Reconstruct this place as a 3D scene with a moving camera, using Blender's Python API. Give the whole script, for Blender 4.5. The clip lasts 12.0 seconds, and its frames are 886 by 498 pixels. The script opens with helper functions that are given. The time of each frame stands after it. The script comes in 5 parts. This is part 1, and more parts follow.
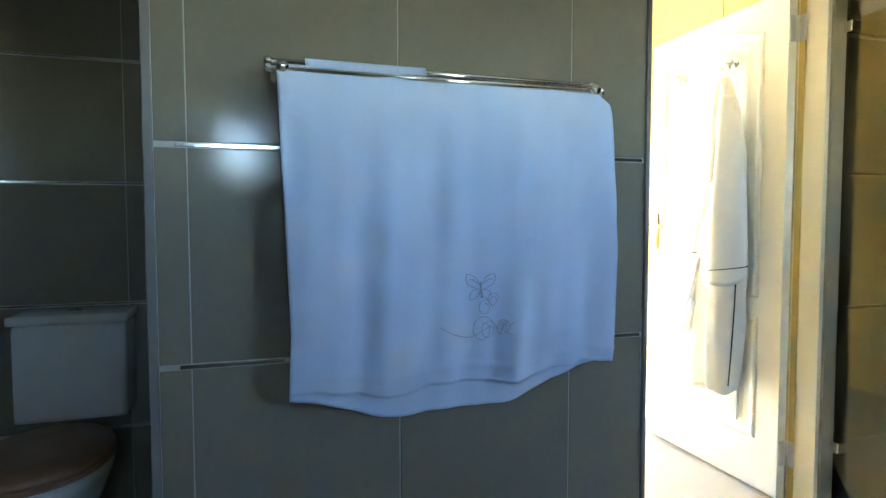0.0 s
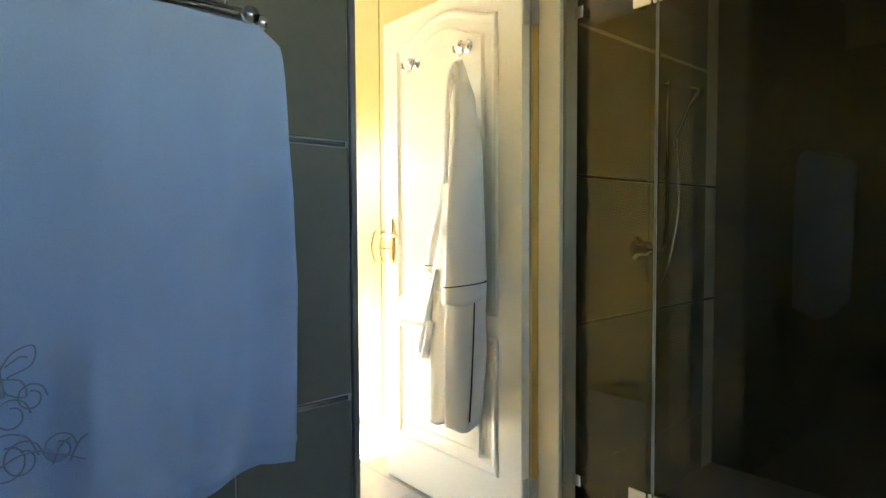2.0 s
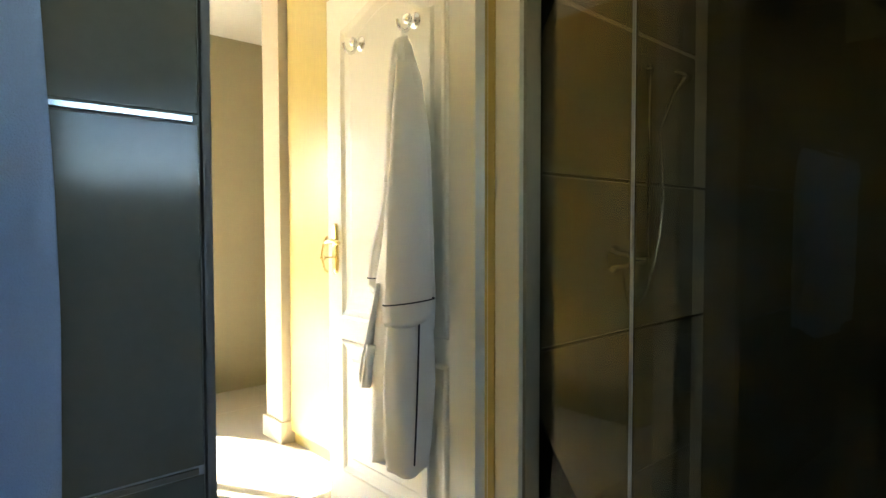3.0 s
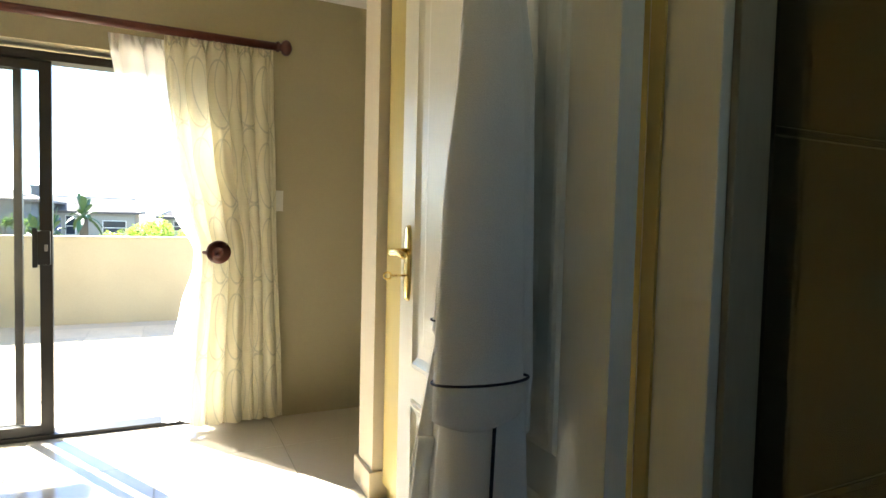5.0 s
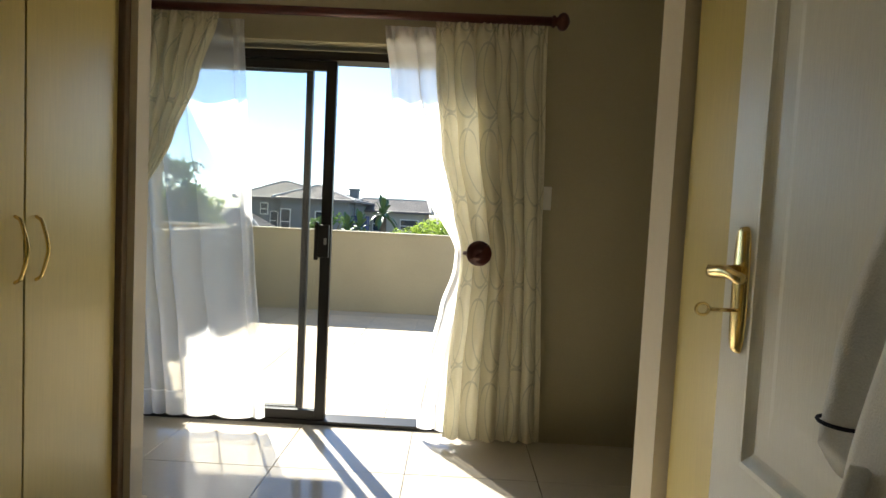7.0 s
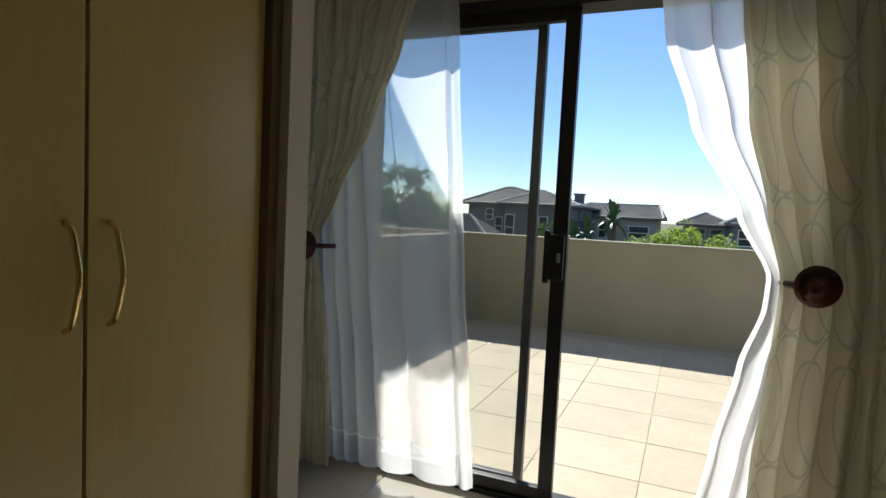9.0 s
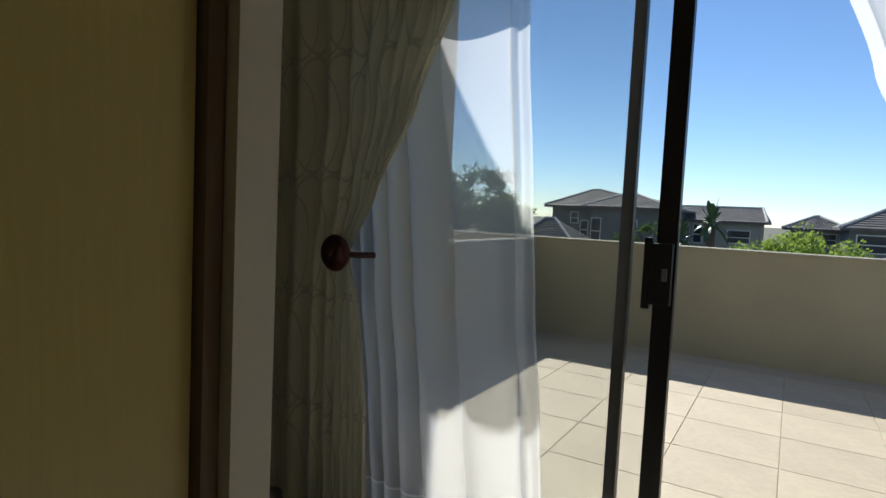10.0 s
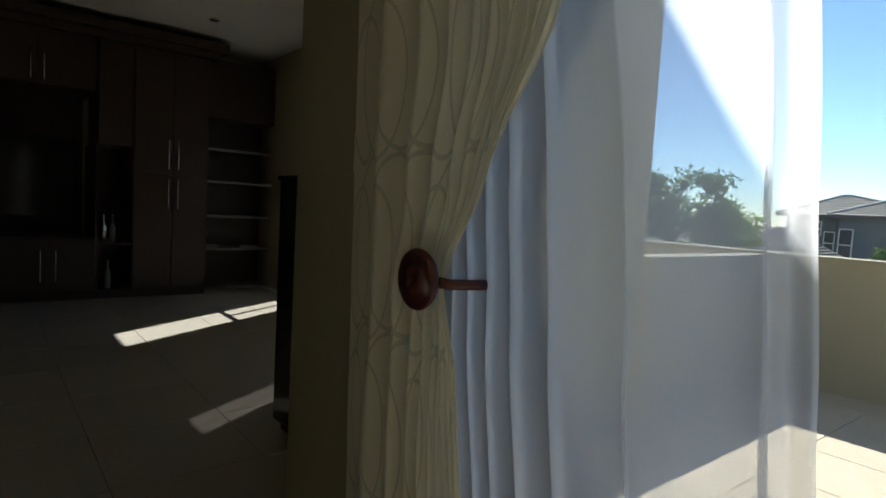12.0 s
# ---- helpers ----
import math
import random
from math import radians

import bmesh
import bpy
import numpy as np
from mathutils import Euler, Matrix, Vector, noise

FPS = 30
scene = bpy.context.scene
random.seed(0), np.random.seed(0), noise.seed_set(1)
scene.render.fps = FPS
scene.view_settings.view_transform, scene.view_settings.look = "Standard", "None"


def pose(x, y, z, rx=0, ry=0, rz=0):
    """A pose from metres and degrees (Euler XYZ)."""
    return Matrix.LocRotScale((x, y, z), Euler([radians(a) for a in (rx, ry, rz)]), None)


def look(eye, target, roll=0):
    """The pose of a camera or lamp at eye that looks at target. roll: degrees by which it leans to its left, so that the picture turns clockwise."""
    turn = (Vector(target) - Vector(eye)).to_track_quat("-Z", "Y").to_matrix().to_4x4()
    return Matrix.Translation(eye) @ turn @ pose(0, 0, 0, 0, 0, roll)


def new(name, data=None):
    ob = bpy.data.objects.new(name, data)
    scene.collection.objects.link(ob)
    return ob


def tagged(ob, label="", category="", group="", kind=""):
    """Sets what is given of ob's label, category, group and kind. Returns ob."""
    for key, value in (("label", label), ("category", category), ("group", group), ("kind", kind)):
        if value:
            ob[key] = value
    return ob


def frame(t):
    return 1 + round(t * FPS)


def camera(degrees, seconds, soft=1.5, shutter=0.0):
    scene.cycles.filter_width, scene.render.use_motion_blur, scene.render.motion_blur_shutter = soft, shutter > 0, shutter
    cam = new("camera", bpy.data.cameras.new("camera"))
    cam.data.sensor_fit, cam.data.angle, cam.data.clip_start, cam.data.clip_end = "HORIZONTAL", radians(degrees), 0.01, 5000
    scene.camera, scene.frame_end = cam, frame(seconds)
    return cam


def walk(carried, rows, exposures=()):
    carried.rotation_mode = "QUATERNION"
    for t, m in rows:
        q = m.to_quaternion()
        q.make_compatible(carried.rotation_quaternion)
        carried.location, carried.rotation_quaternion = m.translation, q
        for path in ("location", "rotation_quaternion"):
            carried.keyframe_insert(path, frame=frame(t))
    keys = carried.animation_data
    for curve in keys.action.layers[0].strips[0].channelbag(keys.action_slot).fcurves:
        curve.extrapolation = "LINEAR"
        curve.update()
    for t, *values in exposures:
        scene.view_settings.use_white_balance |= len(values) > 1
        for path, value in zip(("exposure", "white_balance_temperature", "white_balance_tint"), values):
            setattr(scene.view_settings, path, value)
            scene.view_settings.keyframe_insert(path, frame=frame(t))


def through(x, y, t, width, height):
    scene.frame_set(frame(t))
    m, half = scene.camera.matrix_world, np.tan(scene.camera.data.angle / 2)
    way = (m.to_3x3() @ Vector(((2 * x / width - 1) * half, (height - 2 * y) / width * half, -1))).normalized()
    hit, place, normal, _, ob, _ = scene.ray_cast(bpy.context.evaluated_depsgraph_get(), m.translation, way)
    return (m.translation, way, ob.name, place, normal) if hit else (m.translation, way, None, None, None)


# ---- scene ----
cam = camera(75.1, 12.0)
PATH = [
    (0, (-1.968, -1.754, 1.142), (-1.362, 0.149, 1.04), -0.1),
    (0.5, (-1.861, -1.678, 1.126), (-1.082, 0.162, 1.042), -0.1),
    (1, (-1.759, -1.567, 1.132), (-0.805, 0.188, 1.046), -0.2),
    (1.5, (-1.644, -1.417, 1.148), (-0.484, 0.21, 1.061), -0.2),
    (2, (-1.51, -1.314, 1.156), (-0.196, 0.192, 1.065), -0.3),
    (2.5, (-1.328, -1.256, 1.163), (0.013, 0.225, 1.086), 0.0),
    (2.7, (-1.276, -1.224, 1.155), (0.069, 0.254, 1.081), -0.1),
    (4.5, (-0.618, -0.773, 1.187), (0.437, 0.923, 1.092), 0.8),
    (5, (-0.557, -0.617, 1.184), (0.301, 1.188, 1.091), 1.4),
    (5.5, (-0.523, -0.495, 1.185), (0.172, 1.378, 1.092), 1.9),
    (6, (-0.492, -0.381, 1.185), (0.004, 1.554, 1.09), 2.3),
    (6.5, (-0.456, -0.261, 1.177), (-0.206, 1.721, 1.072), 2.5),
    (7, (-0.446, -0.132, 1.168), (-0.481, 1.865, 1.054), 2.8),
    (7.5, (-0.476, 0.063, 1.17), (-0.726, 2.044, 1.051), 3.1),
    (9.5, (-0.758, 0.966, 1.158), (-1.668, 2.742, 1.024), 2.7),
    (10, (-0.83, 1.223, 1.154), (-1.862, 2.931, 1.02), 2.7),
    (10.5, (-0.907, 1.442, 1.146), (-2.078, 3.057, 1.01), 2.9),
    (11, (-1.022, 1.664, 1.154), (-2.282, 3.211, 1.014), 3.2),
    (11.5, (-1.118, 1.868, 1.147), (-2.496, 3.311, 1.01), 3.0),
    (12, (-1.226, 2.014, 1.14), (-2.776, 3.269, 0.994), 3.2),
]

walk(cam, [(t, look(eye, target, roll)) for t, eye, target, roll in PATH],
     exposures=[(0, 5.9, 6400, 8), (0.5, 5.75, 6400, 8), (1.5, 5.15, 6400, 8), (2.5, 4.65, 6900, 8), (4.5, 3.7, 6500, 8), (5.5, 2.8, 6500, 8), (6.5, 2.05, 6500, 8), (7.0, 1.65, 6500, 8), (7.5, 1.35, 6300, 8), (9.5, 0.2, 5950, 8), (10.0, 0.1, 5900, 8), (10.5, 0.15, 5900, 8), (11.5, 0.7, 5900, 8), (12, 0.95, 5900, 8)])

# ---- light ----
SUN_AZ, SUN_EL = 30.0, 40.0     # degrees left of +y, degrees up
world = bpy.data.worlds.new("sky_world")
scene.world = world
world.use_nodes = True
wn = world.node_tree.nodes
sky = wn.new("ShaderNodeTexSky")
sky.sky_type = 'NISHITA'
sky.sun_disc = False
sky.air_density, sky.dust_density, sky.ozone_density = 0.85, 0.0, 3.5
sky.sun_elevation = radians(SUN_EL)
sky.sun_rotation = radians(-SUN_AZ)
wn["Background"].inputs["Strength"].default_value = 0.11
world.node_tree.links.new(sky.outputs[0], wn["Background"].inputs["Color"])
sun_data = bpy.data.lights.new("sun", 'SUN')
sun_data.energy, sun_data.angle, sun_data.color = 5.0, radians(0.5), (1.0, 0.95, 0.84)
sun = new("sun", sun_data)
sun_from = Vector((-math.sin(radians(SUN_AZ)) * math.cos(radians(SUN_EL)), math.cos(radians(SUN_AZ)) * math.cos(radians(SUN_EL)), math.sin(radians(SUN_EL))))
sun.matrix_world = look(sun_from * 30, (0, 0, 0))


def window_light(name, x, y, z, w, h, facing, energy, color):
    """Sky light that enters by an opening; facing is the way it shines."""
    d = bpy.data.lights.new(name, 'AREA')
    d.shape, d.size, d.size_y, d.energy, d.color = 'RECTANGLE', w, h, energy, color
    ob = new(name, d)
    ob.matrix_world = look((x, y, z), Vector((x, y, z)) + Vector(facing))
    return ob


window_light("bathroom_window_light", 0.0, -3.36, 1.67, 0.7, 0.5, (0, 1, -0.05), 0.035, (0.62, 0.80, 1.0))
window_light("small_window_light", -2.09, -3.36, 1.67, 0.36, 0.42, (0, 1, -0.05), 0.05, (0.62, 0.80, 1.0))


# ---- materials ----
def material(name, color, rough=0.6, metal=0.0, grain=0.0, scale=30.0, bump=0.0, stain=0.0, stain_scale=2.0, stretch=(1, 1, 1), spread=0.0, spec=0.5, coat=0.0):
    """A surface with fine grain, large faint stains and fine relief, at real size."""
    m = bpy.data.materials.new(name)
    m.use_nodes = True
    n, l = m.node_tree.nodes, m.node_tree.links
    b = n["Principled BSDF"]
    b.inputs["Roughness"].default_value = rough
    b.inputs["Metallic"].default_value = metal
    b.inputs["Specular IOR Level"].default_value = spec
    b.inputs["Coat Weight"].default_value = coat
    tc = n.new("ShaderNodeTexCoord")
    mp = n.new("ShaderNodeMapping")
    mp.inputs["Scale"].default_value = stretch
    l.new(tc.outputs["Object"], mp.inputs["Vector"])
    n1 = n.new("ShaderNodeTexNoise")
    n1.inputs["Scale"].default_value = scale
    n1.inputs["Detail"].default_value = 5
    l.new(mp.outputs[0], n1.inputs["Vector"])
    n2 = n.new("ShaderNodeTexNoise")
    n2.inputs["Scale"].default_value = stain_scale
    n2.inputs["Detail"].default_value = 4
    l.new(tc.outputs["Object"], n2.inputs["Vector"])
    val = n.new("ShaderNodeMath")
    val.operation = 'MULTIPLY_ADD'
    val.inputs[1].default_value = grain
    val.inputs[2].default_value = 1.0 - grain * 0.5
    l.new(n1.outputs["Fac"], val.inputs[0])
    val2 = n.new("ShaderNodeMath")
    val2.operation = 'MULTIPLY_ADD'
    val2.inputs[1].default_value = stain
    val2.inputs[2].default_value = 1.0 - stain * 0.5
    l.new(n2.outputs["Fac"], val2.inputs[0])
    mul = n.new("ShaderNodeMath")
    mul.operation = 'MULTIPLY'
    l.new(val.outputs[0], mul.inputs[0])
    l.new(val2.outputs[0], mul.inputs[1])
    last = mul
    if spread:
        info = n.new("ShaderNodeObjectInfo")
        v3 = n.new("ShaderNodeMath")
        v3.operation = 'MULTIPLY_ADD'
        v3.inputs[1].default_value = spread
        v3.inputs[2].default_value = 1.0 - spread * 0.5
        l.new(info.outputs["Random"], v3.inputs[0])
        m3 = n.new("ShaderNodeMath")
        m3.operation = 'MULTIPLY'
        l.new(mul.outputs[0], m3.inputs[0])
        l.new(v3.outputs[0], m3.inputs[1])
        last = m3
    hsv = n.new("ShaderNodeHueSaturation")
    hsv.inputs["Color"].default_value = (*color, 1)
    l.new(last.outputs[0], hsv.inputs["Value"])
    l.new(hsv.outputs[0], b.inputs["Base Color"])
    if bump:
        bp = n.new("ShaderNodeBump")
        bp.inputs["Strength"].default_value = bump
        bp.inputs["Distance"].default_value = 0.004
        l.new(n1.outputs["Fac"], bp.inputs["Height"])
        l.new(bp.outputs[0], b.inputs["Normal"])
    return m


M_plaster = material("plaster_beige", (0.40, 0.355, 0.225), 0.85, grain=0.08, scale=90, bump=0.15, stain=0.10)
M_trim = material("plaster_cream", (0.60, 0.525, 0.39), 0.7, grain=0.05, scale=60, bump=0.1, stain=0.08)
M_ceiling = material("ceiling_white", (0.75, 0.72, 0.65), 0.9, grain=0.05, scale=70, bump=0.1, stain=0.06)
M_tile = material("tile_grey", (0.235, 0.215, 0.165), 0.12, spec=0.25, grain=0.14, scale=45, stain=0.2, stain_scale=3, spread=0.08)
M_grout = material("grout", (0.50, 0.49, 0.45), 0.85, grain=0.2, scale=80)
M_strip = material("metal_strip", (0.62, 0.63, 0.64), 0.12, metal=1.0, grain=0.15, scale=120)
M_floor = material("floor_porcelain", (0.53, 0.485, 0.41), 0.10, grain=0.07, scale=60, stain=0.12, stain_scale=4, spread=0.06)
M_floorgrout = material("floor_grout", (0.46, 0.42, 0.355), 0.85, grain=0.15)
M_terrace = material("terrace_tile", (0.62, 0.51, 0.36), 0.7, grain=0.25, scale=25, bump=0.25, stain=0.35, stain_scale=3.5, spread=0.12)
M_tgrout = material("terrace_grout", (0.55, 0.46, 0.335), 0.9, grain=0.2)
M_parapet = material("parapet_render", (0.40, 0.36, 0.26), 0.88, grain=0.16, scale=110, bump=0.3, stain=0.35, stain_scale=1.5)
M_white = material("door_white", (0.82, 0.785, 0.66), 0.35, grain=0.10, scale=40, bump=0.12, stain=0.05, stretch=(8, 8, 0.7))
M_jamb = material("jamb_cream", (0.78, 0.71, 0.54), 0.4, grain=0.08, scale=40, stretch=(8, 8, 0.7))
M_yellow = material("jamb_edge_yellow", (0.62, 0.44, 0.12), 0.5, grain=0.12, scale=40, stretch=(8, 8, 0.7))
M_cup = material("cupboard_maple", (0.55, 0.44, 0.16), 0.28, grain=0.22, scale=14, stain=0.08, stretch=(9, 9, 0.5))
M_brass = material("brass", (0.80, 0.60, 0.24), 0.22, metal=1.0, grain=0.15, scale=80)
M_chrome = material("chrome", (0.80, 0.80, 0.80), 0.2, metal=1.0, grain=0.05)
M_steel = material("hinge_steel", (0.62, 0.60, 0.54), 0.5, metal=0.35, grain=0.15, scale=60)
M_bronze = material("frame_bronze", (0.018, 0.016, 0.014), 0.4, metal=0.2, grain=0.2, scale=60)
M_mahog = material("mahogany", (0.085, 0.022, 0.014), 0.28, grain=0.5, scale=20, stretch=(1, 6, 6))
M_switch = material("switch_ivory", (0.74, 0.72, 0.64), 0.4, grain=0.03)
M_ceramic = material("ceramic_white", (0.72, 0.72, 0.70), 0.12, grain=0.03, stain=0.05)
M_seat = material("seat_wood", (0.30, 0.16, 0.09), 0.35, grain=0.3, scale=18, stretch=(1, 6, 1))
M_edge = material("edge_tan", (0.38, 0.30, 0.18), 0.5, grain=0.2, scale=18, stretch=(6, 6, 1))
# dark brown that holds the shade on the west pillar's side face
M_sideshade = material("pillar_side_shade", (0.15, 0.10, 0.06), 0.5, grain=0.3, scale=18, stretch=(6, 6, 1))
M_wenge = material("wenge", (0.065, 0.042, 0.032), 0.4, grain=0.6, scale=14, stretch=(8, 8, 0.6))
M_black = material("screen_black", (0.006, 0.006, 0.007), 0.12, grain=0.1)
M_board = material("shelf_edge", (0.22, 0.21, 0.20), 0.5, grain=0.1)
M_robe = material("robe_cotton", (0.80, 0.77, 0.70), 0.95, grain=0.25, scale=520, bump=0.35, stain=0.08, spec=0.1)
M_towel = material("towel_cotton", (0.58, 0.69, 0.90), 0.97, grain=0.2, scale=560, bump=0.4, stain=0.12, stain_scale=5, spec=0.05)
M_piping = material("piping_black", (0.012, 0.012, 0.018), 0.8, grain=0.2)
M_embroid = material("embroidery", (0.34, 0.40, 0.52), 0.8, grain=0.3, scale=200)
M_roof = material("roof_tile", (0.15, 0.13, 0.115), 0.75, grain=0.4, scale=3, stain=0.3, stain_scale=0.6)
M_ridge = material("roof_ridge", (0.45, 0.43, 0.40), 0.7, grain=0.3, scale=4)
M_house = material("house_grey", (0.17, 0.175, 0.17), 0.9, grain=0.12, scale=8, stain=0.2, stain_scale=0.5)
M_house2 = material("house_beige", (0.40, 0.37, 0.30), 0.9, grain=0.12, scale=8, stain=0.2, stain_scale=0.5)
M_pane = material("far_pane", (0.04, 0.05, 0.06), 0.08, grain=0.1)
M_palm = material("palm_leaf", (0.05, 0.10, 0.03), 0.45, grain=0.5, scale=8)
M_bark = material("bark", (0.10, 0.075, 0.05), 0.9, grain=0.6, scale=14, bump=0.6, stretch=(4, 4, 1))
M_ground = material("far_ground", (0.16, 0.15, 0.10), 0.95, grain=0.4, scale=0.6, stain=0.5, stain_scale=0.05)
def leafy(name, color, through):
    """Leaf that lets light through from behind."""
    m = material(name, color, 0.5, grain=0.6, scale=6, stain=0.6, stain_scale=1.2)
    n, l = m.node_tree.nodes, m.node_tree.links
    tl = n.new("ShaderNodeBsdfTranslucent")
    tl.inputs["Color"].default_value = (*through, 1)
    mx = n.new("ShaderNodeMixShader")
    mx.inputs["Fac"].default_value = 0.5
    l.new(n["Principled BSDF"].outputs[0], mx.inputs[1])
    l.new(tl.outputs[0], mx.inputs[2])
    l.new(mx.outputs[0], n["Material Output"].inputs["Surface"])
    return m


M_leaf = leafy("leaf_green", (0.12, 0.20, 0.04), (0.34, 0.45, 0.07))
M_leafdark = leafy("leaf_dark", (0.06, 0.11, 0.03), (0.10, 0.17, 0.04))
M_bluewall = material("blue_wall", (0.035, 0.05, 0.12), 0.7, grain=0.2)


def glass_material(name, tint, rough=0.0):
    """Thin pane: clear by Fresnel, with a reflecting face."""
    m = bpy.data.materials.new(name)
    m.use_nodes = True
    n, l = m.node_tree.nodes, m.node_tree.links
    n.remove(n["Principled BSDF"])
    tr = n.new("ShaderNodeBsdfTransparent")
    tr.inputs["Color"].default_value = (*tint, 1)
    gl = n.new("ShaderNodeBsdfGlossy")
    gl.inputs["Roughness"].default_value = rough
    fr = n.new("ShaderNodeFresnel")
    fr.inputs["IOR"].default_value = 1.5
    mx = n.new("ShaderNodeMixShader")
    l.new(fr.outputs[0], mx.inputs["Fac"])
    l.new(tr.outputs[0], mx.inputs[1])
    l.new(gl.outputs[0], mx.inputs[2])
    l.new(mx.outputs[0], n["Material Output"].inputs["Surface"])
    return m


M_glass = glass_material("window_glass", (0.95, 0.955, 0.945))
M_shglass = glass_material("shower_glass", (0.60, 0.54, 0.40), 0.0)


def sheer_material(name, cover):
    """Thin voile; cover is the share of thread to gaps."""
    m = bpy.data.materials.new(name)
    m.use_nodes = True
    n, l = m.node_tree.nodes, m.node_tree.links
    n.remove(n["Principled BSDF"])
    tc = n.new("ShaderNodeTexCoord")
    no = n.new("ShaderNodeTexNoise")
    no.inputs["Scale"].default_value = 300
    l.new(tc.outputs["Object"], no.inputs["Vector"])
    tr = n.new("ShaderNodeBsdfTransparent")
    tl = n.new("ShaderNodeBsdfTranslucent")
    df = n.new("ShaderNodeBsdfDiffuse")
    for s in (tl, df):
        s.inputs["Color"].default_value = (0.94, 0.93, 0.93, 1)
    cloth = n.new("ShaderNodeMixShader")
    cloth.inputs["Fac"].default_value = 0.15
    l.new(tl.outputs[0], cloth.inputs[1])
    l.new(df.outputs[0], cloth.inputs[2])
    v = n.new("ShaderNodeMath")
    v.operation = 'MULTIPLY_ADD'
    v.inputs[1].default_value = 0.04
    v.inputs[2].default_value = cover
    l.new(no.outputs["Fac"], v.inputs[0])
    uv = n.new("ShaderNodeUVMap")
    sp = n.new("ShaderNodeSeparateXYZ")
    l.new(uv.outputs[0], sp.inputs[0])
    hem = n.new("ShaderNodeMath")          # doubled cloth of the hem
    hem.operation = 'LESS_THAN'
    hem.inputs[1].default_value = 0.185
    l.new(sp.outputs[1], hem.inputs[0])
    seam = n.new("ShaderNodeMath")         # stitched line above it
    seam.operation = 'COMPARE'
    seam.inputs[1].default_value = 0.187
    seam.inputs[2].default_value = 0.004
    l.new(sp.outputs[1], seam.inputs[0])
    dense = n.new("ShaderNodeMath")
    dense.operation = 'MULTIPLY_ADD'
    dense.inputs[1].default_value = 0.16
    l.new(hem.outputs[0], dense.inputs[0])
    l.new(v.outputs[0], dense.inputs[2])
    dense2 = n.new("ShaderNodeMath")
    dense2.operation = 'MULTIPLY_ADD'
    dense2.inputs[1].default_value = 0.35
    l.new(seam.outputs[0], dense2.inputs[0])
    l.new(dense.outputs[0], dense2.inputs[2])
    mx = n.new("ShaderNodeMixShader")
    l.new(dense2.outputs[0], mx.inputs["Fac"])
    l.new(tr.outputs[0], mx.inputs[1])
    l.new(cloth.outputs[0], mx.inputs[2])
    l.new(mx.outputs[0], n["Material Output"].inputs["Surface"])
    return m


def curtain_material():
    """Cream cloth with rows of overlapping long ovals in thin grey-green line; u, v are metres on the cloth."""
    m = bpy.data.materials.new("curtain_cream")
    m.use_nodes = True
    n, l = m.node_tree.nodes, m.node_tree.links
    b = n["Principled BSDF"]
    b.inputs["Roughness"].default_value = 0.9
    b.inputs["Specular IOR Level"].default_value = 0.15
    uv = n.new("ShaderNodeUVMap")
    sp = n.new("ShaderNodeSeparateXYZ")
    l.new(uv.outputs[0], sp.inputs[0])

    def mth(op, a, c=None):
        q = n.new("ShaderNodeMath")
        q.operation = op
        for k, val in ((0, a), (1, c)):
            if val is None:
                continue
            if isinstance(val, (int, float)):
                q.inputs[k].default_value = val
            else:
                l.new(val, q.inputs[k])
        return q.outputs[0]

    def rings(du, dv, cw, ch, a, bb, width):
        u = mth('MULTIPLY', mth('SUBTRACT', mth('FRACT', mth('ADD', mth('DIVIDE', sp.outputs[0], cw), du)), 0.5), cw / a)
        v = mth('MULTIPLY', mth('SUBTRACT', mth('FRACT', mth('ADD', mth('DIVIDE', sp.outputs[1], ch), dv)), 0.5), ch / bb)
        r = mth('SQRT', mth('ADD', mth('MULTIPLY', u, u), mth('MULTIPLY', v, v)))
        return mth('LESS_THAN', mth('ABSOLUTE', mth('SUBTRACT', r, 0.95)), width)

    ring = mth('MAXIMUM', rings(0.0, 0.0, 0.22, 0.42, 0.085, 0.215, 0.028), rings(0.28, 0.12, 0.22, 0.42, 0.062, 0.19, 0.032))
    tc = n.new("ShaderNodeTexCoord")
    no = n.new("ShaderNodeTexNoise")
    no.inputs["Scale"].default_value = 180
    l.new(tc.outputs["Object"], no.inputs["Vector"])
    shade = mth('ADD', mth('MULTIPLY', no.outputs["Fac"], 0.14), 0.93)
    mix = n.new("ShaderNodeMix")
    mix.data_type = 'RGBA'
    mix.inputs[6].default_value = (0.76, 0.71, 0.53, 1)
    mix.inputs[7].default_value = (0.53, 0.51, 0.39, 1)
    l.new(mth('MULTIPLY', ring, 0.75), mix.inputs["Factor"])
    hsv = n.new("ShaderNodeHueSaturation")
    l.new(mix.outputs[2], hsv.inputs["Color"])
    l.new(shade, hsv.inputs["Value"])
    l.new(hsv.outputs[0], b.inputs["Base Color"])
    bp = n.new("ShaderNodeBump")
    bp.inputs["Strength"].default_value = 0.3
    bp.inputs["Distance"].default_value = 0.002
    l.new(no.outputs["Fac"], bp.inputs["Height"])
    l.new(bp.outputs[0], b.inputs["Normal"])
    tl = n.new("ShaderNodeBsdfTranslucent")
    l.new(hsv.outputs[0], tl.inputs["Color"])
    mx = n.new("ShaderNodeMixShader")
    mx.inputs["Fac"].default_value = 0.24
    l.new(b.outputs[0], mx.inputs[1])
    l.new(tl.outputs[0], mx.inputs[2])
    l.new(mx.outputs[0], n["Material Output"].inputs["Surface"])
    return m


